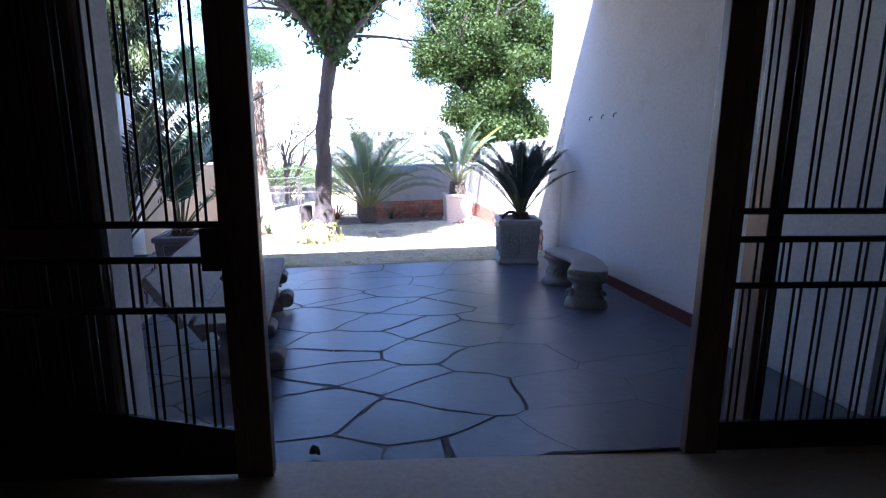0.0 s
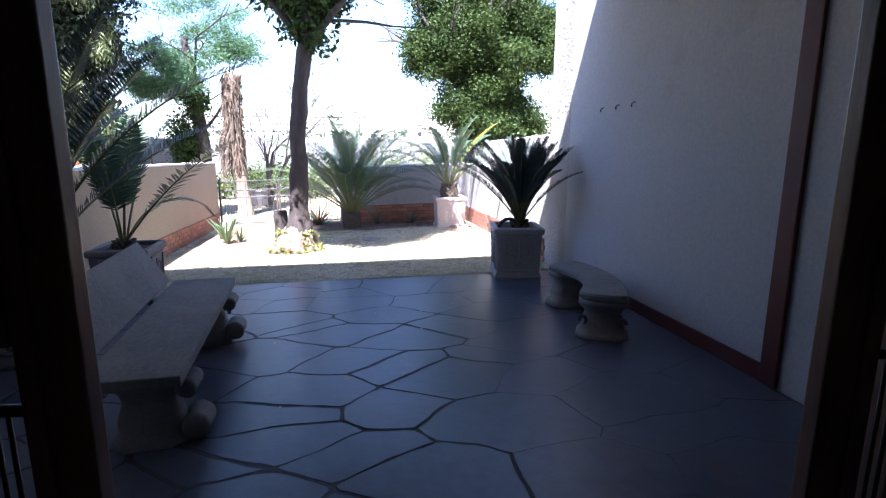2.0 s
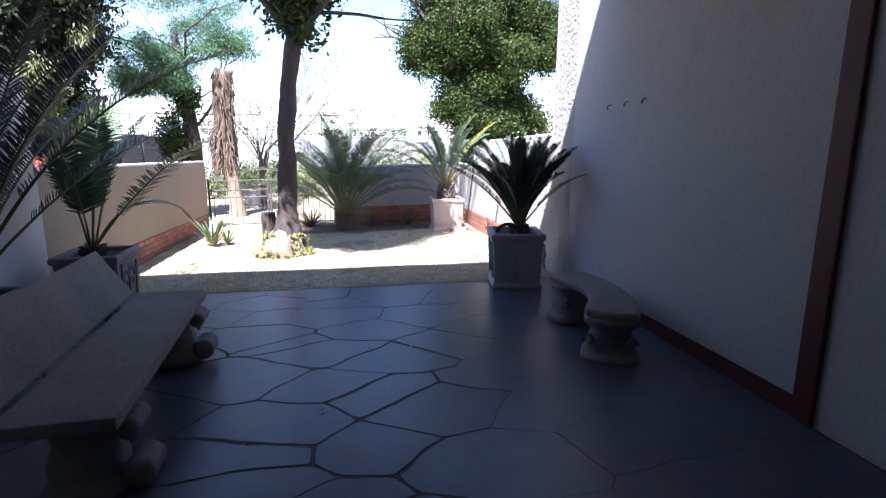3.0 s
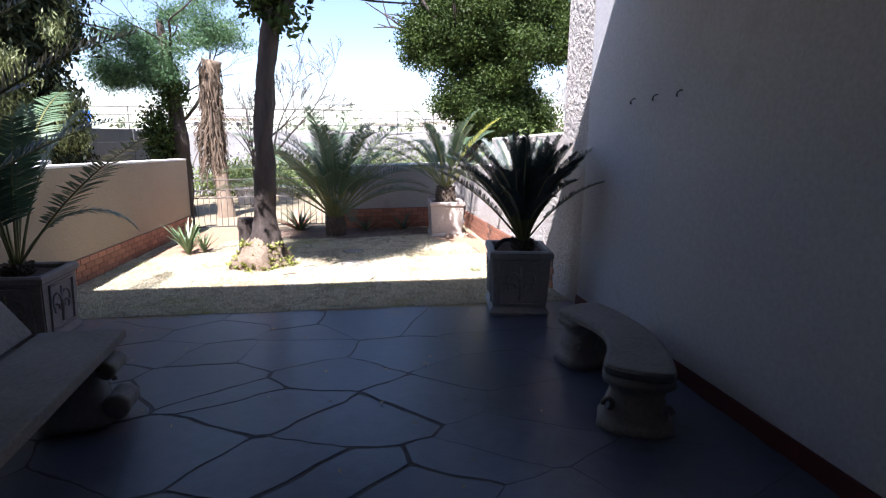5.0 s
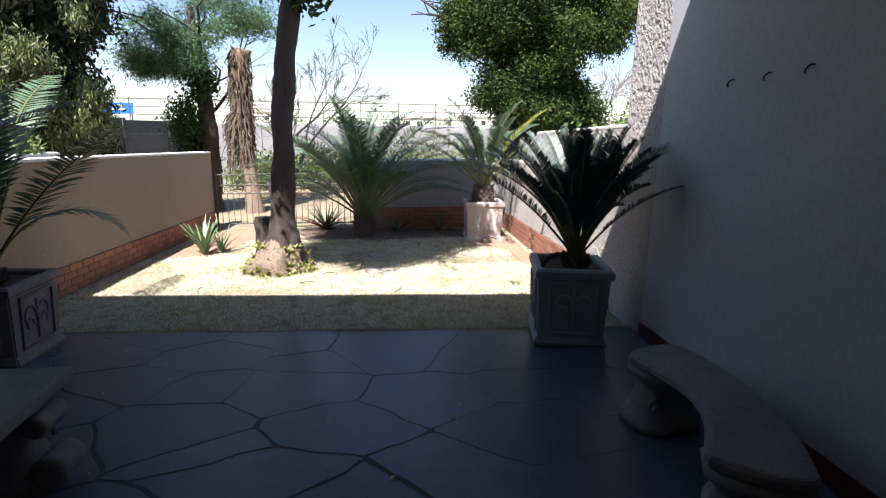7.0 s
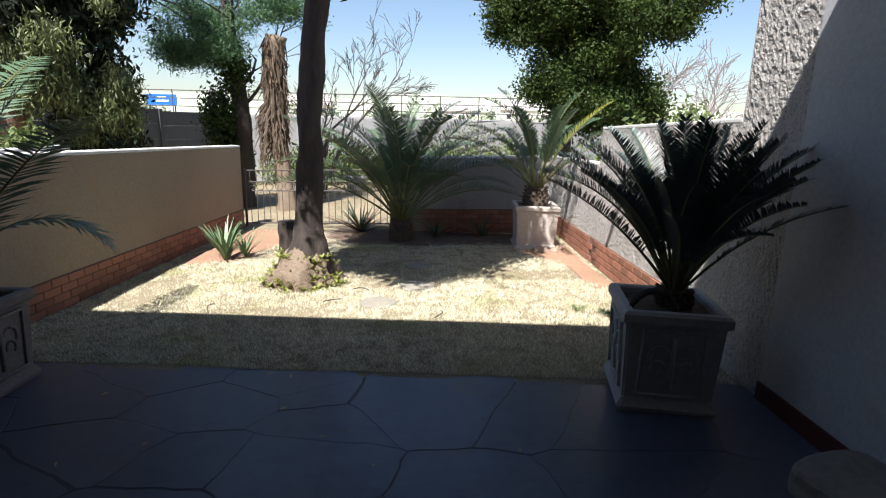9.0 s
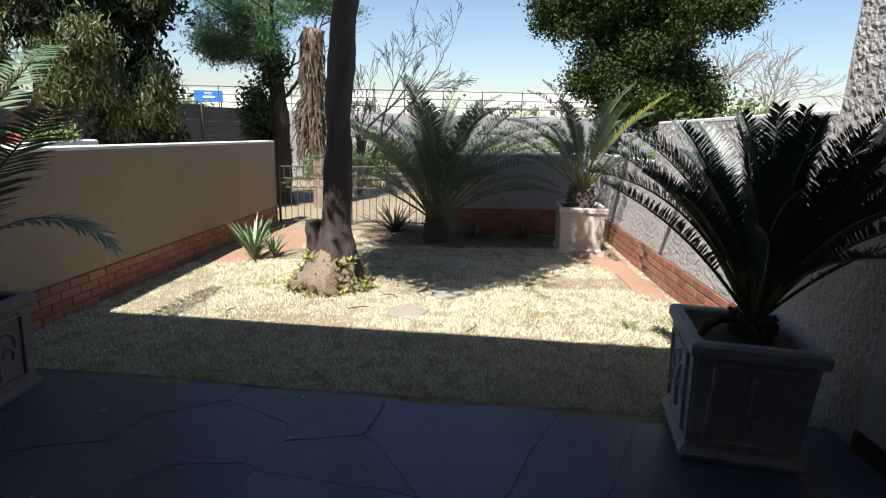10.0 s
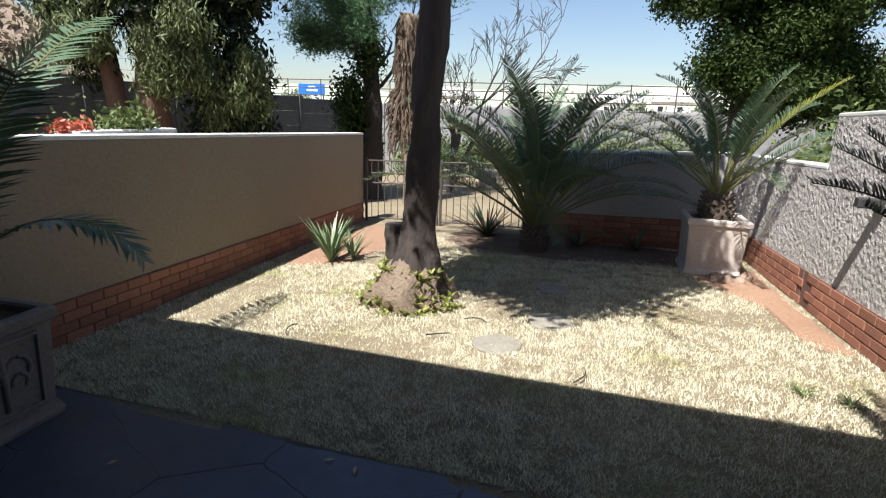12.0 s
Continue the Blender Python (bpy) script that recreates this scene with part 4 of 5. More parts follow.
part_mesh("stump_wood", flared_trunk([(0, 0, -0.05), (0, 0, 0.1), (0.01, 0, 0.35), (0.01, 0, 0.62)], [0.16, 0.13, 0.115, 0.11], 14, 9, 0.25), BARK, stump, "", True)

# big broadleaf tree beyond the back wall
t2 = thing("tree", pose(2.45, 17.6, -0.4), "large dense dark green tree beyond the garden wall", "tree")
part_mesh("trunk", flared_trunk([(0, 0, -0.4), (0, 0, 0.4), (0.03, 0, 1.5), (0.0, 0, 3.0), (0.1, 0, 5.0)], [0.38, 0.3, 0.25, 0.2, 0.1], 16, 3, 0.2), BARK, t2, "", True)
for k in range(6):
    a = k * 1.05
    part_mesh("limb", limbs((0.02, 0, 2.4 + 0.3 * k), (math.cos(a), math.sin(a), 0.8), 2.0, 0.1, 2, 60 + k, 35), BARK, t2, "", True)
part_mesh("crown", leaf_cloud([((0.5, 0, 5.6), (1.9, 1.6, 1.3)), ((0.4, 0, 3.9), (1.2, 1.0, 1.2)), ((0.6, 0, 2.7), (1.0, 0.8, 0.7))] + clumps([((0.5, 0, 7.2), (2.8, 2.3, 1.3)), ((0.5, 0, 5.6), (2.5, 2.0, 1.2)), ((-0.9, -0.4, 4.5), (1.1, 0.9, 0.7)), ((2.0, -0.3, 4.7), (1.1, 1.0, 0.9)), ((0.4, -0.4, 3.9), (1.95, 1.2, 0.9)), ((0.55, -0.3, 2.9), (1.6, 1.0, 0.8)), ((0.9, -0.2, 2.25), (1.35, 0.7, 0.4))], 26, 0.40, 5, 0.45),
                              250000, 0.085, 22, spread=0.13, per=16), LEAF_DARK, t2, "dense glossy green foliage")

# conifer behind the cream wall
t3 = thing("conifer", pose(-7.15, 12.0, -0.6, 0, 0, 47), "tall dark conifer with drooping sprays behind the wall", "conifer")
part_mesh("trunk", flared_trunk([(0, 0, -0.3), (0, 0, 0.8), (0.05, 0, 2.2), (0.3, 0, 6.0)], [0.36, 0.28, 0.24, 0.08], 16, 5, 0.25), RED_BARK, t3, "reddish brown fissured trunk", True)
part_mesh("trunk_fork", flared_trunk([(-0.1, 0, 0.2), (-0.4, 0.1, 1.5), (-0.65, 0.1, 3.4), (-0.6, 0, 5.4)], [0.2, 0.16, 0.13, 0.05], 12, 6, 0.2), RED_BARK, t3, "", True)
# darker leaves inside stand in for the shade between the sprays
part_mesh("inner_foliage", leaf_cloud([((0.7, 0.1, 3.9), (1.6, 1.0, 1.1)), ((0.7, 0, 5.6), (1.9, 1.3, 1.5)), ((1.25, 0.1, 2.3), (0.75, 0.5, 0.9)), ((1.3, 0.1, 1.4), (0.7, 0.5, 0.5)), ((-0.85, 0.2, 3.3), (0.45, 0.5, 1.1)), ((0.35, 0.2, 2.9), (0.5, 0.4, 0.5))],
                                      42000, 0.15, 23, aspect=0.35, droop=1.0, per=12, spread=0.12), CONIFER_SHADED, t3, "inner foliage, the crown's shade put into its dark green")
part_mesh("crown", leaf_cloud(clumps([((0.7, -0.3, 5.3), (1.8, 1.1, 1.4)), ((0.9, -0.4, 3.7), (1.4, 0.7, 0.9)), ((-0.85, -0.1, 3.4), (0.4, 0.4, 1.0)), ((1.2, -0.3, 2.3), (0.6, 0.35, 0.6)), ((0.35, -0.4, 2.6), (0.4, 0.3, 0.5))], 13, 0.25, 6, 0.8),
                              52000, 0.10, 26, aspect=0.24, droop=1.8, per=24, spread=0.085, squash=1.7), LEAF_CONIFER, t3, "drooping yellow-green sprays")

# feathery tree and the sawn-off trunk beyond the gate
t4 = thing("tree", pose(-4.9, 15.6, -0.55), "feathery light green tree beyond the gate", "tree")
part_mesh("trunk", flared_trunk([(0, 0, -0.3), (0, 0, 0.6), (0.05, 0, 1.8), (-0.05, 0, 3.0), (-0.2, 0, 4.6)], [0.3, 0.23, 0.2, 0.16, 0.07], 14, 7, 0.25), BARK, t4, "", True)
for k in range(5):
    part_mesh("limb", limbs((0, 0, 2.2 + 0.35 * k), (math.cos(k * 1.3), math.sin(k * 1.3), 0.8), 1.5, 0.045, 3, 80 + k, 32), BARK, t4, "", True)
part_mesh("crown", leaf_cloud(clumps([((0.2, 0, 5.2), (2.0, 1.7, 1.3)), ((-1.0, 0, 4.0), (1.2, 1.0, 0.8)), ((0.9, 0, 4.3), (1.1, 1.0, 0.7)), ((-0.1, -0.3, 3.5), (0.6, 0.6, 0.5)), ((-1.3, 0, 3.3), (0.5, 0.5, 0.35))], 30, 0.2, 7, 0.2), 40000, 0.085, 24, aspect=0.24, per=22, spread=0.15, squash=0.6), LEAF_FEATHER, t4, "feathery pale green foliage")
part_mesh("undergrowth", leaf_cloud([((-0.3, -0.3, 2.0), (0.36, 0.4, 0.7)), ((-0.3, 0, 1.2), (0.42, 0.4, 0.7)), ((0.0, -0.1, 2.9), (0.28, 0.3, 0.6))], 6500, 0.10, 25, spread=0.1), LEAF_DARK, t4, "dark ivy round the trunk")
cut = thing("dead_tree", pose(-3.78, 15.1, -0.5), "pale sawn-off dead trunk with shaggy bark", "dead tree")
part_mesh("trunk", flared_trunk([(0.1, 0, -0.3), (0.05, 0, 0.7), (-0.12, 0, 1.8), (-0.14, 0, 2.8), (0.0, 0, 3.6)], [0.24, 0.17, 0.16, 0.17, 0.21], 16, 8, 0.3), PALE_BARK, cut, "pale flaking trunk", True)
rg = random.Random(4)
strips = []
for i in range(420):
    a, z = rg.uniform(0, 6.28), rg.uniform(1.3, 3.62)
    out = 0.03 + 0.09 * rg.random() ** 2 + (0.14 if math.cos(a) < -0.2 and z < 2.4 else 0.0)
    b = Vector((0.17 * math.cos(a) - 0.08, 0.17 * math.sin(a), z))
    d = Vector((math.cos(a), math.sin(a), 0))
    drop = rg.uniform(0.25, 0.7)
    strips.append(tube([b, b + d * out * 0.6 + Vector((0, 0, -0.12)), b + d * out + Vector((rg.gauss(0, 0.03), 0, -drop * 0.6)), b + d * out * 0.8 + Vector((rg.gauss(0, 0.06), 0, -drop))], [0.010, 0.017, 0.012, 0.003], 4))
part_mesh("shaggy_bark", merged(*strips), SHAGGY, cut, "hanging strips of dry bark")["kind"] = "stuff"

# leafless trees
bt = thing("bare_tree", pose(-3.75, 17.3, -0.6), "leafless small tree beyond the gate", "bare tree")
for k, (d, ln, depth) in enumerate((((0.50, 0, 1), 1.9, 6), ((0.18, 0.1, 1), 1.8, 6), ((-0.25, 0.1, 1), 1.5, 5))):
    part_mesh("branch", limbs((0.1 * k, 0, -0.1), d, ln, 0.07, depth, 100 + k, 24, 0.68, (2, 3), min_r=0.0055, gravity=0.02), TWIG, bt, "dark thin bare branches")
# distant tree: haze comes from the lighter twig colour
far = thing("bare_tree", pose(9.5, 32, -1.0), "distant leafless tree in pinkish bud", "bare tree")
for k in range(5):
    part_mesh("branch", limbs((0, 0, 0.3), (math.cos(k * 1.3) * 0.8, math.sin(k * 1.3) * 0.5, 0.9), 2.3, 0.11, 5, 120 + k, 32, 0.76, (2, 3), min_r=0.012), HAZED_TWIG, far)


def shrub(x, y, r, h, n, mat, label, seed, size=0.10):
    z = sheet_height(x, y)
    s = thing("shrub", pose(x, y, z), label, "shrub", "shrubs beyond the gate")
    part_mesh("stems", merged(*[limbs((0, 0, -0.05), (math.cos(k * 1.7) * 0.5, math.sin(k * 1.7) * 0.5, 1), h * 0.55, 0.018, 2, seed + k, 30) for k in range(4)]), TWIG, s)
    part_mesh("foliage", leaf_cloud([((0, 0, h * 0.6), (r, r, h * 0.42)), ((r * 0.5, 0, h * 0.4), (r * 0.6, r * 0.6, h * 0.3)), ((-r * 0.5, 0, h * 0.45), (r * 0.6, r * 0.6, h * 0.3))], n, size, seed), mat, s)
    return s


shrub(-4.6, 19.5, 0.7, 1.3, 1500, LEAF_SHRUB, "low green shrub by the far fence", 31)
shrub(-2.9, 20.5, 0.8, 1.2, 1500, LEAF_SHRUB, "low green shrub by the far fence", 32)
for k in range(9):
    shrub(-6.5 + k * 1.15, 21.9 - 0.5 * (k % 2), 0.65, 0.9 + 0.5 * ((k * 7) % 3) / 2, 1100, LEAF_DARK if k % 3 else LEAF_SHRUB, "dark low shrub along the far fence", 200 + k, 0.13)
shrub(0.2, 17.0, 0.8, 1.9, 1700, LEAF_SHRUB, "twiggy shrub behind the garden wall", 33, 0.08)
shrub(1.3, 16.5, 0.7, 1.7, 1500, LEAF_SHRUB, "twiggy shrub behind the garden wall", 34, 0.08)
shrub(3.4, 14.4, 0.6, 1.5, 1700, LEAF_SHRUB, "bright green shrub beside the big tree", 35, 0.14)
shrub(4.3, 15.2, 0.7, 1.7, 1700, LEAF_SHRUB, "bright green shrub beside the big tree", 36, 0.14)
shrub(7.8, 25.0, 1.6, 2.6, 2200, LEAF_SHRUB, "yellow-green bush far beyond the wall", 37, 0.2)
shrub(-7.6, 11.0, 0.6, 1.5, 1500, LEAF_SHRUB, "green shrub in the neighbouring garden", 38)
shrub(-14.5, 14.0, 2.4, 5.0, 5000, DRY_BUSH, "tall brown dry bush on the slope behind the fence", 40, 0.2)
shrub(-7.2, 14.4, 0.7, 1.7, 1700, LEAF_DARK, "dark shrub behind the cream wall", 39, 0.12)


# ---- garden gate ----
GATE_Y = 12.85


def gate_leaf(x0, x1, label):
    z0, z1 = ground(x0, GATE_Y), ground(x1, GATE_Y)
    g = thing("garden_gate", pose(0, GATE_Y, 0), label, "garden gate", "garden gates")

    def gz(x):
        return z0 + (z1 - z0) * (x - x0) / (x1 - x0)

    for x in (x0 + 0.018, x1 - 0.018):
        part("post", box(x - 0.018, x + 0.018, -0.018, 0.018, gz(x) + 0.0, gz(x) + 1.04, 0.004), GATE_IRON, g)
    for h in (0.06, 0.64, 0.80, 1.0):
        part_mesh("rail", tube([(x0 + 0.036, 0, gz(x0) + h), (x1 - 0.036, 0, gz(x1) + h)], [0.011, 0.011], 6), GATE_IRON, g)
    n = int((x1 - x0) / 0.115)
    for i in range(1, n):
        x = x0 + (x1 - x0) * i / n
        part_mesh("bar", tube([(x, 0, gz(x) + 0.06), (x, 0, gz(x) + 0.64)], [0.007, 0.007], 6), GATE_IRON, g)
        part_mesh("bar", tube([(x, 0, gz(x) + 0.80), (x, 0, gz(x) + 1.0)], [0.007, 0.007], 6), GATE_IRON, g)
    m = int((x1 - x0 - 0.07) / 0.155)
    for i in range(m):
        x = x0 + 0.036 + (x1 - x0 - 0.072) * (i + 0.5) / m
        pts = [(x + 0.068 * math.cos(t), 0, gz(x) + 0.72 + 0.068 * math.sin(t)) for t in np.linspace(0, 2 * math.pi, 19)]
        part_mesh("ring", tube(pts, [0.007] * 19, 5, cap=False), GATE_IRON, g)
    return g


gate_leaf(-3.60, -2.315, "low iron garden gate with a band of rings")
gate_leaf(-2.295, -0.90, "low iron fence panel with a band of rings")


# ---- rosettes and small plants ----
def rosette(name, x, y, n, ln, w, mat, label, category, seed, up=(0.5, 1.5), tip=None):
    rg = random.Random(seed)
    p = thing(name, pose(x, y, ground(x, y)), label, category)
    for i in range(n):
        a = i * 2.4 + rg.uniform(-0.3, 0.3)
        e = rg.uniform(*up)
        d = Vector((math.cos(a), math.sin(a), e)).normalized()
        s = Vector((-math.sin(a), math.cos(a), 0)) * w * 0.5
        nrm = d.cross(s).normalized() * w * 0.22
        L = ln * rg.uniform(0.7, 1.1)
        vs, fs = [], []
        for j in range(6):
            t = j / 5
            c = d * L * t + Vector((math.cos(a), math.sin(a), -0.35)) * (L * 0.22 * t * t)
            k = (1 - t) ** 0.7 if j else 0.8
            vs += [c - s * k, c + nrm * k * -1, c + s * k]
        for j in range(5):
            o = j * 3
            fs += [(o, o + 1, o + 4, o + 3), (o + 1, o + 2, o + 5, o + 4), (o + 2, o, o + 3, o + 5)]
        part_mesh("leaf", (vs, fs), tip if tip and i % 4 == 0 else mat, p)
    return p


rosette("aloe", -2.60, 10.10, 46, 0.58, 0.05, ALOE, "grey-green aloe in red soil by the cream wall", "aloe", 51, (1.1, 4.5))
rosette("aloe", -2.88, 10.65, 14, 0.44, 0.05, ALOE, "grey-green aloe in red soil by the cream wall", "aloe", 52, (1.2, 4.0))
rosette("aloe", -2.44, 10.32, 20, 0.44, 0.04, ALOE, "grey-green aloe in red soil by the cream wall", "aloe", 56, (1.3, 4.5))
rosette("bromeliad", -1.35, 12.3, 44, 0.70, 0.045, CYCAD, "strap-leaved plant with a few red bracts by the gate", "bromeliad", 53, (0.3, 1.7), RED_LEAF)
rosette("bromeliad", -0.05, 11.95, 22, 0.5, 0.04, CYCAD, "strap-leaved plant under the palm", "bromeliad", 54, (0.4, 1.6), RED_LEAF)
rosette("bromeliad", 0.65, 12.0, 22, 0.5, 0.04, CYCAD, "strap-leaved plant below the back wall", "bromeliad", 55, (0.4, 1.8), RED_LEAF)

# added tufts; the spot itself is greenish grass under frond shade
for k, (x, y) in enumerate(((1.84, 8.25), (1.62, 8.34))):
    rosette("weed", x, y, 26, 0.11, 0.012, LEAF_SHRUB, "low green tuft added where frond shade falls on grass", "weed", 60 + k, (0.12, 0.9))
rg = random.Random(31)
for k, (x, y) in enumerate(((-0.75, 8.35), (0.35, 7.95), (-0.4, 8.75), (-1.75, 8.2))):
    a = rg.uniform(0, 6.28)
    pts = [(x + math.cos(a + 0.5 * t) * 0.16 * t, y + math.sin(a + 0.5 * t) * 0.16 * t, ground(x, y) + 0.03 + 0.012 * math.sin(3 * t)) for t in np.linspace(0, 1.2, 7)]
    tagged(mesh_object("fallen_twig", *tube(pts, [0.005] * 6 + [0.002], 5), BARK), "thin dark fallen twig on the lawn", "twig", "fallen twigs")
pts = [(-0.12 + 0.05 * t, 2.06 + 0.012 * math.sin(4 * t), ground(-0.12, 2.06) + 0.018 + 0.02 * math.sin(3.1 * t)) for t in np.linspace(0, 1, 6)]
tagged(mesh_object("dead_leaf", *tube(pts, [0.006, 0.02, 0.026, 0.022, 0.014, 0.004], 7, 0.4), CAUDEX), "dark curled dead leaf on the slate", "leaf")

# rocks, stepping stones, bracket, hooks
def rock(x, y, r, label, seed, name="rock", mat=None, flat=0.65):
    bm = bmesh.new()
    bmesh.ops.create_icosphere(bm, subdivisions=3, radius=r)
    for v in bm.verts:
        v.co *= 1 + 0.3 * noise.noise(v.co * 9 + Vector((seed, 0, 0)))
        v.co.z *= flat
    ob = from_bm(name, bm, mat or ROCK, True)
    ob.matrix_basis = pose(x, y, ground(x, y) + r * flat * 0.6)
    return tagged(ob, label, "rock", "rocks by the planter")


rg = random.Random(2)
for i in range(9):
    rock(1.62 + rg.uniform(-0.16, 0.13), 10.88 + rg.uniform(-0.12, 0.12), rg.uniform(0.05, 0.085), "small pale reddish rock on the soil", i)
for x, y, r in ((-0.23, 8.40, 0.17), (0.06, 8.99, 0.18), (-0.05, 9.9, 0.16)):
    vs, fs = tube([(0, 0, -0.03), (0, 0, 0.004), (0, 0, 0.012)], [r, r, r * 0.94], 24, 0.12, int(x * 10) + 7)
    st = mesh_object("stepping_stone", vs, fs, STEP)
    st.matrix_basis = pose(x, y, ground(x, y) + 0.01)
    tagged(st, "round grey stepping stone sunk in the lawn", "stepping stone", "stepping stones")
for y in (5.30, 5.59, 5.90):
    hx_, hz = right_x(y), ground(right_x(y), y) + 1.85
    pts = [(0.004, 0, 0), (-0.015, 0, 0.0), (-0.028, 0.0, -0.01), (-0.032, 0.01, -0.022), (-0.028, 0.02, -0.034), (-0.016, 0.035, -0.036), (-0.012, 0.045, -0.024)]
    hk = mesh_object("wall_hook", *tube(pts, [0.0045] * 7, 8), IRON, True)
    hk.matrix_basis = pose(hx_ - 0.001, y, hz)
    tagged(hk, "small curled black iron hook on the patio wall", "hook", "wall hooks")
bk = thing("wall_light", pose(right_x(9.35) - 0.012, 9.35, ground(right_x(9.35), 9.35) + 1.02), "small dark outdoor light on the rough-cast wall", "wall light")
part("plate", box(-0.02, 0.01, -0.04, 0.04, -0.06, 0.06, 0.004), PLASTIC, bk)
part("housing", box(-0.15, -0.02, -0.035, 0.035, -0.03, 0.04, 0.01), PLASTIC, bk)

# neighbour's trough on the wall side and pots beyond the gate
tr = thing("planter_trough", pose(-4.1, 8.85, 0, 0, 0, 95), "white painted trough with red flowers in the next garden", "planter")
part("trough_body", box(-0.58, 0.58, -0.14, 0.14, 0.55, 1.10, 0.02), WHITE, tr)
part("trough_foot", box(-0.54, 0.54, -0.12, 0.12, -0.45, 0.55, 0.02), PRECAST, tr)
part_mesh("flowers", leaf_cloud([((-0.5, 0, 1.13), (0.2, 0.10, 0.06))], 300, 0.05, 71, spread=0.03), RED_LEAF, tr, "red flowers")["kind"] = "stuff"
part_mesh("greenery", leaf_cloud([((0.1, 0, 1.17), (0.4, 0.12, 0.12))], 700, 0.06, 72, spread=0.05), LEAF_SHRUB, tr)["kind"] = "stuff"


def round_pot(x, y, r, h, mat, label, seed):
    z = sheet_height(x, y)
    p = thing("round_pot", pose(x, y, z), label, "plant pot", "pots beyond the gate")
    part_mesh("pot", tube([(0, 0, -0.02), (0, 0, h * 0.5), (0, 0, h - 0.05), (0, 0, h - 0.045), (0, 0, h)], [r * 0.72, r * 0.9, r, r * 1.1, r * 1.1], 24), mat, p, "", False)
    part_mesh("foliage", leaf_cloud([((0, 0, h + 0.3), (r * 1.2, r * 1.2, 0.34))], 700, 0.09, seed), LEAF_SHRUB, p)


round_pot(-4.25, 18.6, 0.32, 0.5, POT_PALE, "pale pot with a green plant beyond the gate", 73)
round_pot(-3.2, 19.2, 0.3, 0.45, PRECAST, "grey pot with a green plant beyond the gate", 74)


# ---- far fence, road rail, houses, hills ----
def precast_fence(p, q, z0, z1, label, fall=0.0, mat=PRECAST):
    p, q = Vector(p), Vector(q)
    d = q - p
    n = max(1, int(d.length / 1.8))
    f = thing("precast_fence", pose(p.x, p.y, 0, 0, 0, math.degrees(math.atan2(d.y, d.x))), label, "fence")
    ln = d.length / n
    rows = 6
    h = (z1 - z0) / rows
    for i in range(n + 1):
        part("fence_post", box(i * ln - 0.06, i * ln + 0.06, -0.07, 0.07, z0 - 0.4 - fall * i / n, z1 + 0.04 - fall * i / n, 0.01), mat, f)
    for i in range(n):
        for r in range(rows):
            part("fence_panel", bevelled_panel(i * ln + 0.06, (i + 1) * ln - 0.06, z0 + r * h + 0.0015 - fall * (i + 0.5) / n, z0 + (r + 1) * h - 0.0015 - fall * (i + 0.5) / n), mat, f)


def bevelled_panel(x0, x1, z0, z1):
    return box(x0, x1, -0.025, 0.025, z0, z1, 0.008)


precast_fence((-8.1, 22.8), (9.0, 23.5), -0.9, 1.45, "grey precast concrete fence at the end of the garden")
# side fence: its darkness is tree shade painted into the concrete
precast_fence((-10.4, 9.0), (-8.2, 22.7), -0.6, 1.88, "precast fence with the shade of trees put into its dark colour", 0.42, PRECAST_SHADED)

rail = thing("road_railing", pose(-22, 31, 0, 0, 0, 4), "dark steel railing along a raised road", "railing")
for h in (1.9, 2.3, 2.7):
    part_mesh("rail", tube([(0, 0, h), (30, 0, h)], [0.024, 0.024], 6), GATE_IRON, rail)
for i in range(16):
    part_mesh("post", tube([(i * 2, 0, -2.0), (i * 2, 0, 2.75)], [0.03, 0.03], 6), GATE_IRON, rail)
sg = thing("road_sign", pose(-17.3, 32.5, 0, 0, 0, 4), "blue sign board with plain white marks by the road", "sign")
part("board", box(-0.82, 0.82, -0.03, 0.03, 1.95, 2.52, 0.01), BLUE, sg)
for x0, x1, z in ((-0.2, 0.25, 2.30), (-0.3, 0.4, 2.12)):
    part("mark", box(x0, x1, -0.045, -0.032, z, z + 0.1), WHITE, sg, "plain white bar")
for x in (-0.7, 0.7):
    part_mesh("sign_post", tube([(x, 0.05, -2.0), (x, 0.05, 2.5)], [0.04, 0.04], 6), IRON, sg)
structure(from_bm("embankment", box(-60, 30, 33, 36, -3, 1.6, 0.1), PRECAST), "pale raised road edge far away", "embankment")


def house(x, y, w, d, h, label, yaw=0):
    hs = thing("house", pose(x, y, -1.0, 0, 0, yaw), label, "house", "distant houses")
    part("wall", box(0, w, 0, d, -1, h), FACADE, hs)
    bm = bmesh.new()
    v = [bm.verts.new(c) for c in ((-0.4, -0.4, h), (w + 0.4, -0.4, h), (w + 0.4, d + 0.4, h), (-0.4, d + 0.4, h), (0.3, d / 2, h + d * 0.28), (w - 0.3, d / 2, h + d * 0.28))]
    for f in ((0, 1, 5, 4), (1, 2, 5), (2, 3, 4, 5), (3, 0, 4), (3, 2, 1, 0)):
        bm.faces.new([v[i] for i in f])
    part("roof", bm, ROOF_TILE, hs)
    for i in range(max(2, int(w / 3))):
        wx = (i + 0.5) * w / max(2, int(w / 3))
        wd = part("window", box(wx - 0.6, wx + 0.6, -0.04, 0.02, h - 2.0, h - 0.8, 0.02), WHITE, hs)
        part("pane", box(wx - 0.5, wx + 0.5, -0.05, -0.041, h - 1.9, h - 0.9), IRON, wd, "dark window glass")


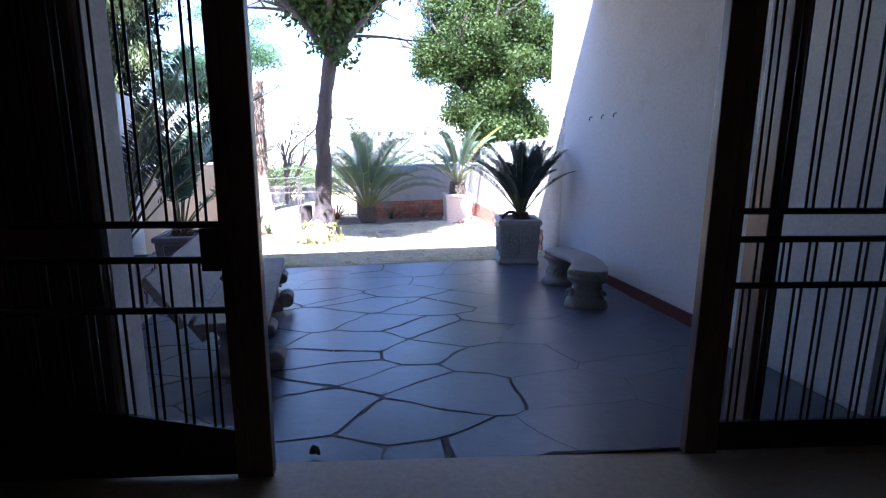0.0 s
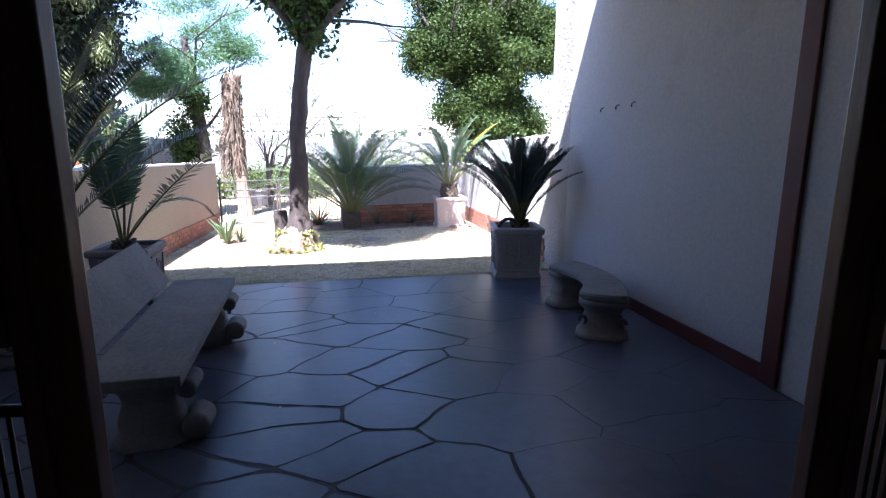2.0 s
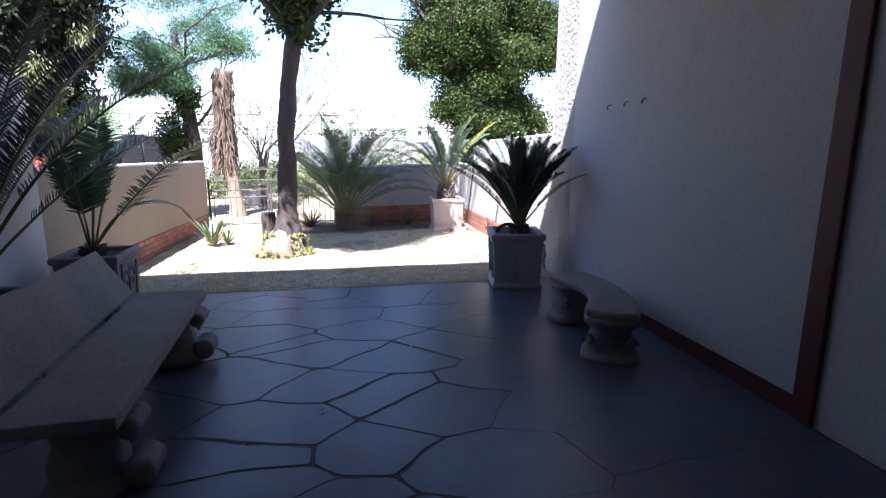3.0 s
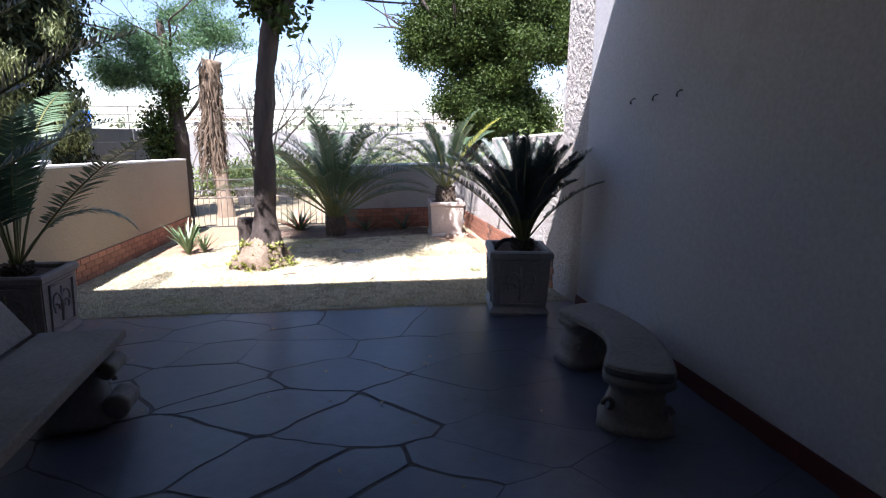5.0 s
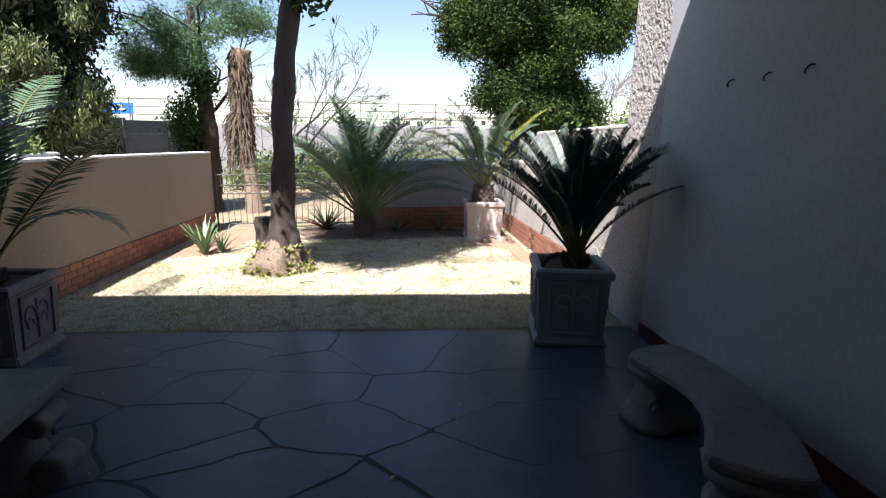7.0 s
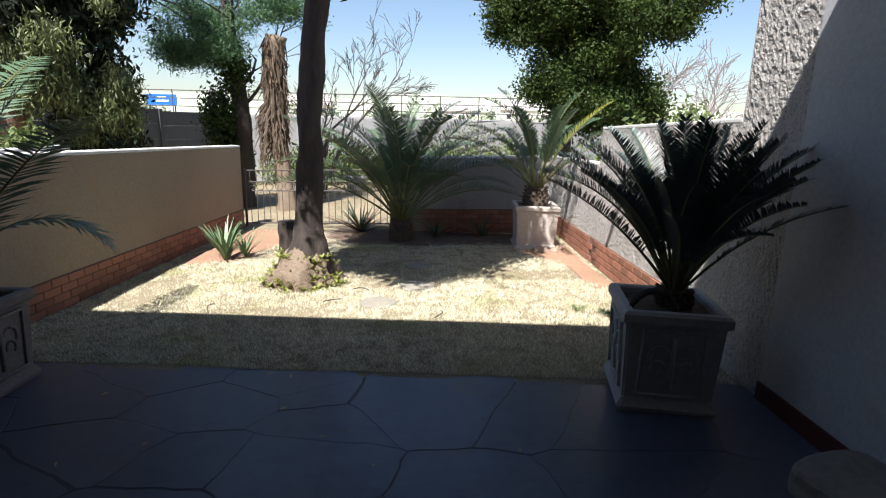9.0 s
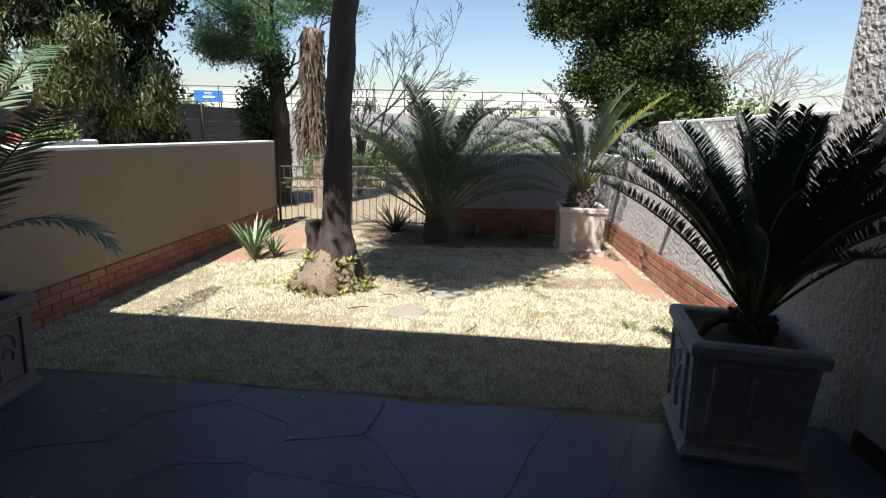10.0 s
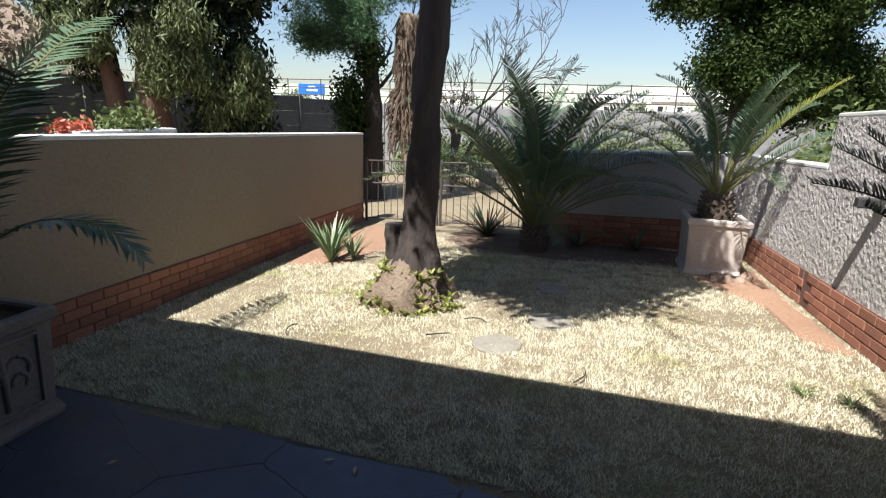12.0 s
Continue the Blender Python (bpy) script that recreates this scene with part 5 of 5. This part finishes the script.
house(2.0, 125, 11, 8, 5.2, "pale rendered house with brown tiled roof far away", -4)
house(-12, 140, 12, 8, 5.0, "pale rendered house with brown tiled roof far away", 6)
house(-50, 130, 12, 8, 5.5, "pale rendered house with brown tiled roof far away", 10)
house(30, 140, 12, 8, 5.0, "pale rendered house with brown tiled roof far away", -8)
# far trees look hazy through their paler leaf colour alone
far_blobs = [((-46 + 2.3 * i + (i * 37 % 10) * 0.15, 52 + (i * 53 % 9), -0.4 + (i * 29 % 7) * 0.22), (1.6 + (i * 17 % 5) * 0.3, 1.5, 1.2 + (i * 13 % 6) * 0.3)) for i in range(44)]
tagged(mesh_object("far_trees", *leaf_cloud(far_blobs, 26000, 0.5, 91, spread=0.3), FAR_LEAF), "line of distant trees, haze put into their pale colour", "trees", kind="stuff")
# backdrop hills; their haze is only in the surface colour
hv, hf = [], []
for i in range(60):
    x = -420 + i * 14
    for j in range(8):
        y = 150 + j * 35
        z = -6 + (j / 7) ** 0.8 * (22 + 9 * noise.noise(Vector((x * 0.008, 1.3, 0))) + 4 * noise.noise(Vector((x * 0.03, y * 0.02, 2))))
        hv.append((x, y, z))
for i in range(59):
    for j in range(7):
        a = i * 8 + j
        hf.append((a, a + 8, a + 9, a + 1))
structure(mesh_object("backdrop_hills", hv, hf, HILL, True), "distant green hillside, haze put into its pale colour", "hill")


bank_v, bank_f = [], []
for i in range(30):
    for j in range(12):
        x, y = -11.6 - j * 1.1, -4.0 + i * 0.85
        bank_v.append((x, y, sheet_height(x, y) - 0.3 + 0.62 * j + 0.5 * noise.noise(Vector((x * 0.4, y * 0.4, 5))) * min(1, j)))
for i in range(29):
    for j in range(11):
        a = i * 12 + j
        bank_f.append((a, a + 1, a + 13, a + 12))
structure(mesh_object("ground_bank", bank_v, bank_f, BANK_EARTH, True), "dry brown earth slope behind the side fence", "slope")


# ---- soil beds, grass, leaf litter ----
def patch(name, pts, label, mat=SOIL):
    n = len(pts)
    c = Vector((sum(p[0] for p in pts) / n, sum(p[1] for p in pts) / n))
    vs, fs = [], []
    m = 72
    rings = 8
    for r in range(rings + 1):
        for k in range(m):
            f = k / m * n
            i = int(f)
            p = Vector(pts[i % n]).lerp(Vector(pts[(i + 1) % n]), f - i)
            q = c + (p - c) * (r / rings) * (1 + (0.06 * noise.noise(Vector((p.x * 3, p.y * 3, 1))) if r == rings else 0))
            vs.append((q.x, q.y, ground(q.x, q.y) + (0.012 - 0.03 * (r / rings) ** 4) + 0.012 * noise.noise(Vector((q.x * 5, q.y * 5, 2)))+ 0.012))
    for r in range(rings):
        for k in range(m):
            k2 = (k + 1) % m
            fs.append((r * m + k, r * m + k2, (r + 1) * m + k2, (r + 1) * m + k))
    return structure(mesh_object(name, vs, fs, mat, True), label, "soil")


BEDS = [[(2.18, 8.9), (1.86, 9.2), (1.74, 10.0), (1.40, 10.6), (1.1, 11.0), (1.9, 11.5), (1.98, 10.5)],
        [(-3.2, 9.75), (-2.85, 9.7), (-2.4, 10.05), (-2.35, 10.8), (-2.1, 11.9), (-2.4, 12.7), (-3.45, 12.6)],
        [(-2.0, 11.9), (-1.2, 11.2), (0.2, 11.1), (1.2, 11.35), (1.8, 12.2), (0.4, 12.38), (-0.8, 12.7), (-1.9, 12.7)]]
for i, b in enumerate(BEDS):
    if i < 2:
        patch("soil_bed_%d" % (i + 1), b, "bare red soil at the lawn's edge")
    else:
        # this bed has litter, and its colour also carries the shade
        patch("soil_bed_%d" % (i + 1), b, "leaf mould below the back wall, darkened in colour for shade", SHADED_MOULD)


def inside(x, y, poly):
    c = False
    for i in range(len(poly)):
        (x1, y1), (x2, y2) = poly[i], poly[i - 1]
        if (y1 > y) != (y2 > y) and x < (x2 - x1) * (y - y1) / (y2 - y1) + x1:
            c = not c
    return c


rg = random.Random(17)
bv, bf = [], []
while len(bf) < 210000:
    y = EDGE + 0.01 + (12.3 - EDGE) * rg.random() ** 1.25
    x = rg.uniform(left_x(y) + 0.03, right_x(y) - 0.03)
    n1 = noise.noise(Vector((x * 1.3, y * 1.3, 0)))
    n2 = noise.noise(Vector((x * 6.5, y * 6.5, 4)))
    if (n1 < -0.35 and rg.random() < 0.7) or (n2 < -0.12 and rg.random() < 0.65):
        continue
    jx, jy = rg.gauss(0, 0.12), rg.gauss(0, 0.12)
    if any(inside(x + jx, y + jy, b) for b in BEDS) and rg.random() < (0.9 if n1 > -0.05 else 0.5):
        continue
    a, h = rg.uniform(0, 6.28), rg.uniform(0.010, 0.030) * (1 + 0.5 * n1)
    ln = rg.uniform(0.2, 1.4)
    z = sheet_height(x, y) - 0.002
    wx, wy = 0.0028 * math.cos(a), 0.0028 * math.sin(a)
    dx, dy = -math.sin(a) * h * ln, math.cos(a) * h * ln
    o = len(bv)
    bv += [(x - wx, y - wy, z), (x + wx, y + wy, z), (x + dx, y + dy, z + h)]
    bf.append((o, o + 1, o + 2))
tagged(mesh_object("lawn_grass", bv, bf, BLADE), "short dry yellow lawn grass", "grass", kind="stuff")

rg = random.Random(23)
lv, lf = [], []
for i in range(150):
    x, y = rg.uniform(-1.6, 1.7), rg.uniform(3.2, 7.2)
    if i > 36:
        x, y = rg.uniform(-2.5, 1.7), rg.uniform(7.0, 11)
    a, s = rg.uniform(0, 6.28), rg.uniform(0.012, 0.03)
    z = ground(x, y) + 0.010
    o = len(lv)
    c, q = math.cos(a) * s, math.sin(a) * s
    lv += [(x - c, y - q, z), (x - q * 0.4, y + c * 0.4, z + 0.006), (x + c, y + q, z + 0.002), (x + q * 0.4, y - c * 0.4, z + 0.005)]
    lf.append((o, o + 1, o + 2, o + 3))
tagged(mesh_object("leaf_litter", lv, lf, DRY), "scattered small dry leaves", "leaves", kind="stuff")


# ---- stones and bricks ----
for k, stone in enumerate(STONES):
    part_mesh("paving_stone", paving_stone(stone, k), SLATE, patio)

brick_bm = box(-0.109, 0.109, -0.05, 0.05, -0.0335, 0.0335, 0.005)
brick_me = bpy.data.meshes.new("brick")
brick_bm.to_mesh(brick_me)
brick_bm.free()
brick_me.materials.append(BRICK)


def brick_courses(wall, p, q, courses, nm):
    """Brick footing in front of a wall face, from p to q, with a mortar bed behind."""
    p, q = Vector(p), Vector(q)
    d = (q - p)
    ln = d.length
    d.normalize()
    n = Vector((d.y, -d.x))
    yaw = math.degrees(math.atan2(d.y, d.x))
    slope = math.degrees(math.atan2(ground(*q) - ground(*p), ln))
    bed = structure(from_bm(nm, wall_prism(p - n * 0.012, q - n * 0.012, 0.0115, -0.02, courses * 0.077 + 0.004), BRICK_MORTAR), "brick footing of the garden wall", "footing")
    k = int(ln / 0.229)
    for c in range(courses):
        for i in range(k + 1):
            u = (i + 0.5 * (c % 2)) * 0.229 + 0.08
            if u > ln - 0.1:
                continue
            b = p + d * u - n * 0.0
            m = pose(b.x - n.x * -0.03, b.y - n.y * -0.03, ground(b.x, b.y) + 0.038 + c * 0.077, 0, -slope, yaw)
            share("brick", brick_me, bed, m)
    return bed


brick_courses(wall_r2, (right_x(7.4), 7.4), (right_x(10.3), 10.3), 4, "footing_right_high")
brick_courses(wall_r1, (right_x(10.32), 10.32), (right_x(12.35), 12.35), 4, "footing_right_low")
brick_courses(wall_l, (left_x(12.78), 12.78), (left_x(6.75), 6.75), 4, "footing_left")
brick_courses(wall_b, (right_x(BACK) - 0.05, BACK), (-0.85, BACK), 5, "footing_back")
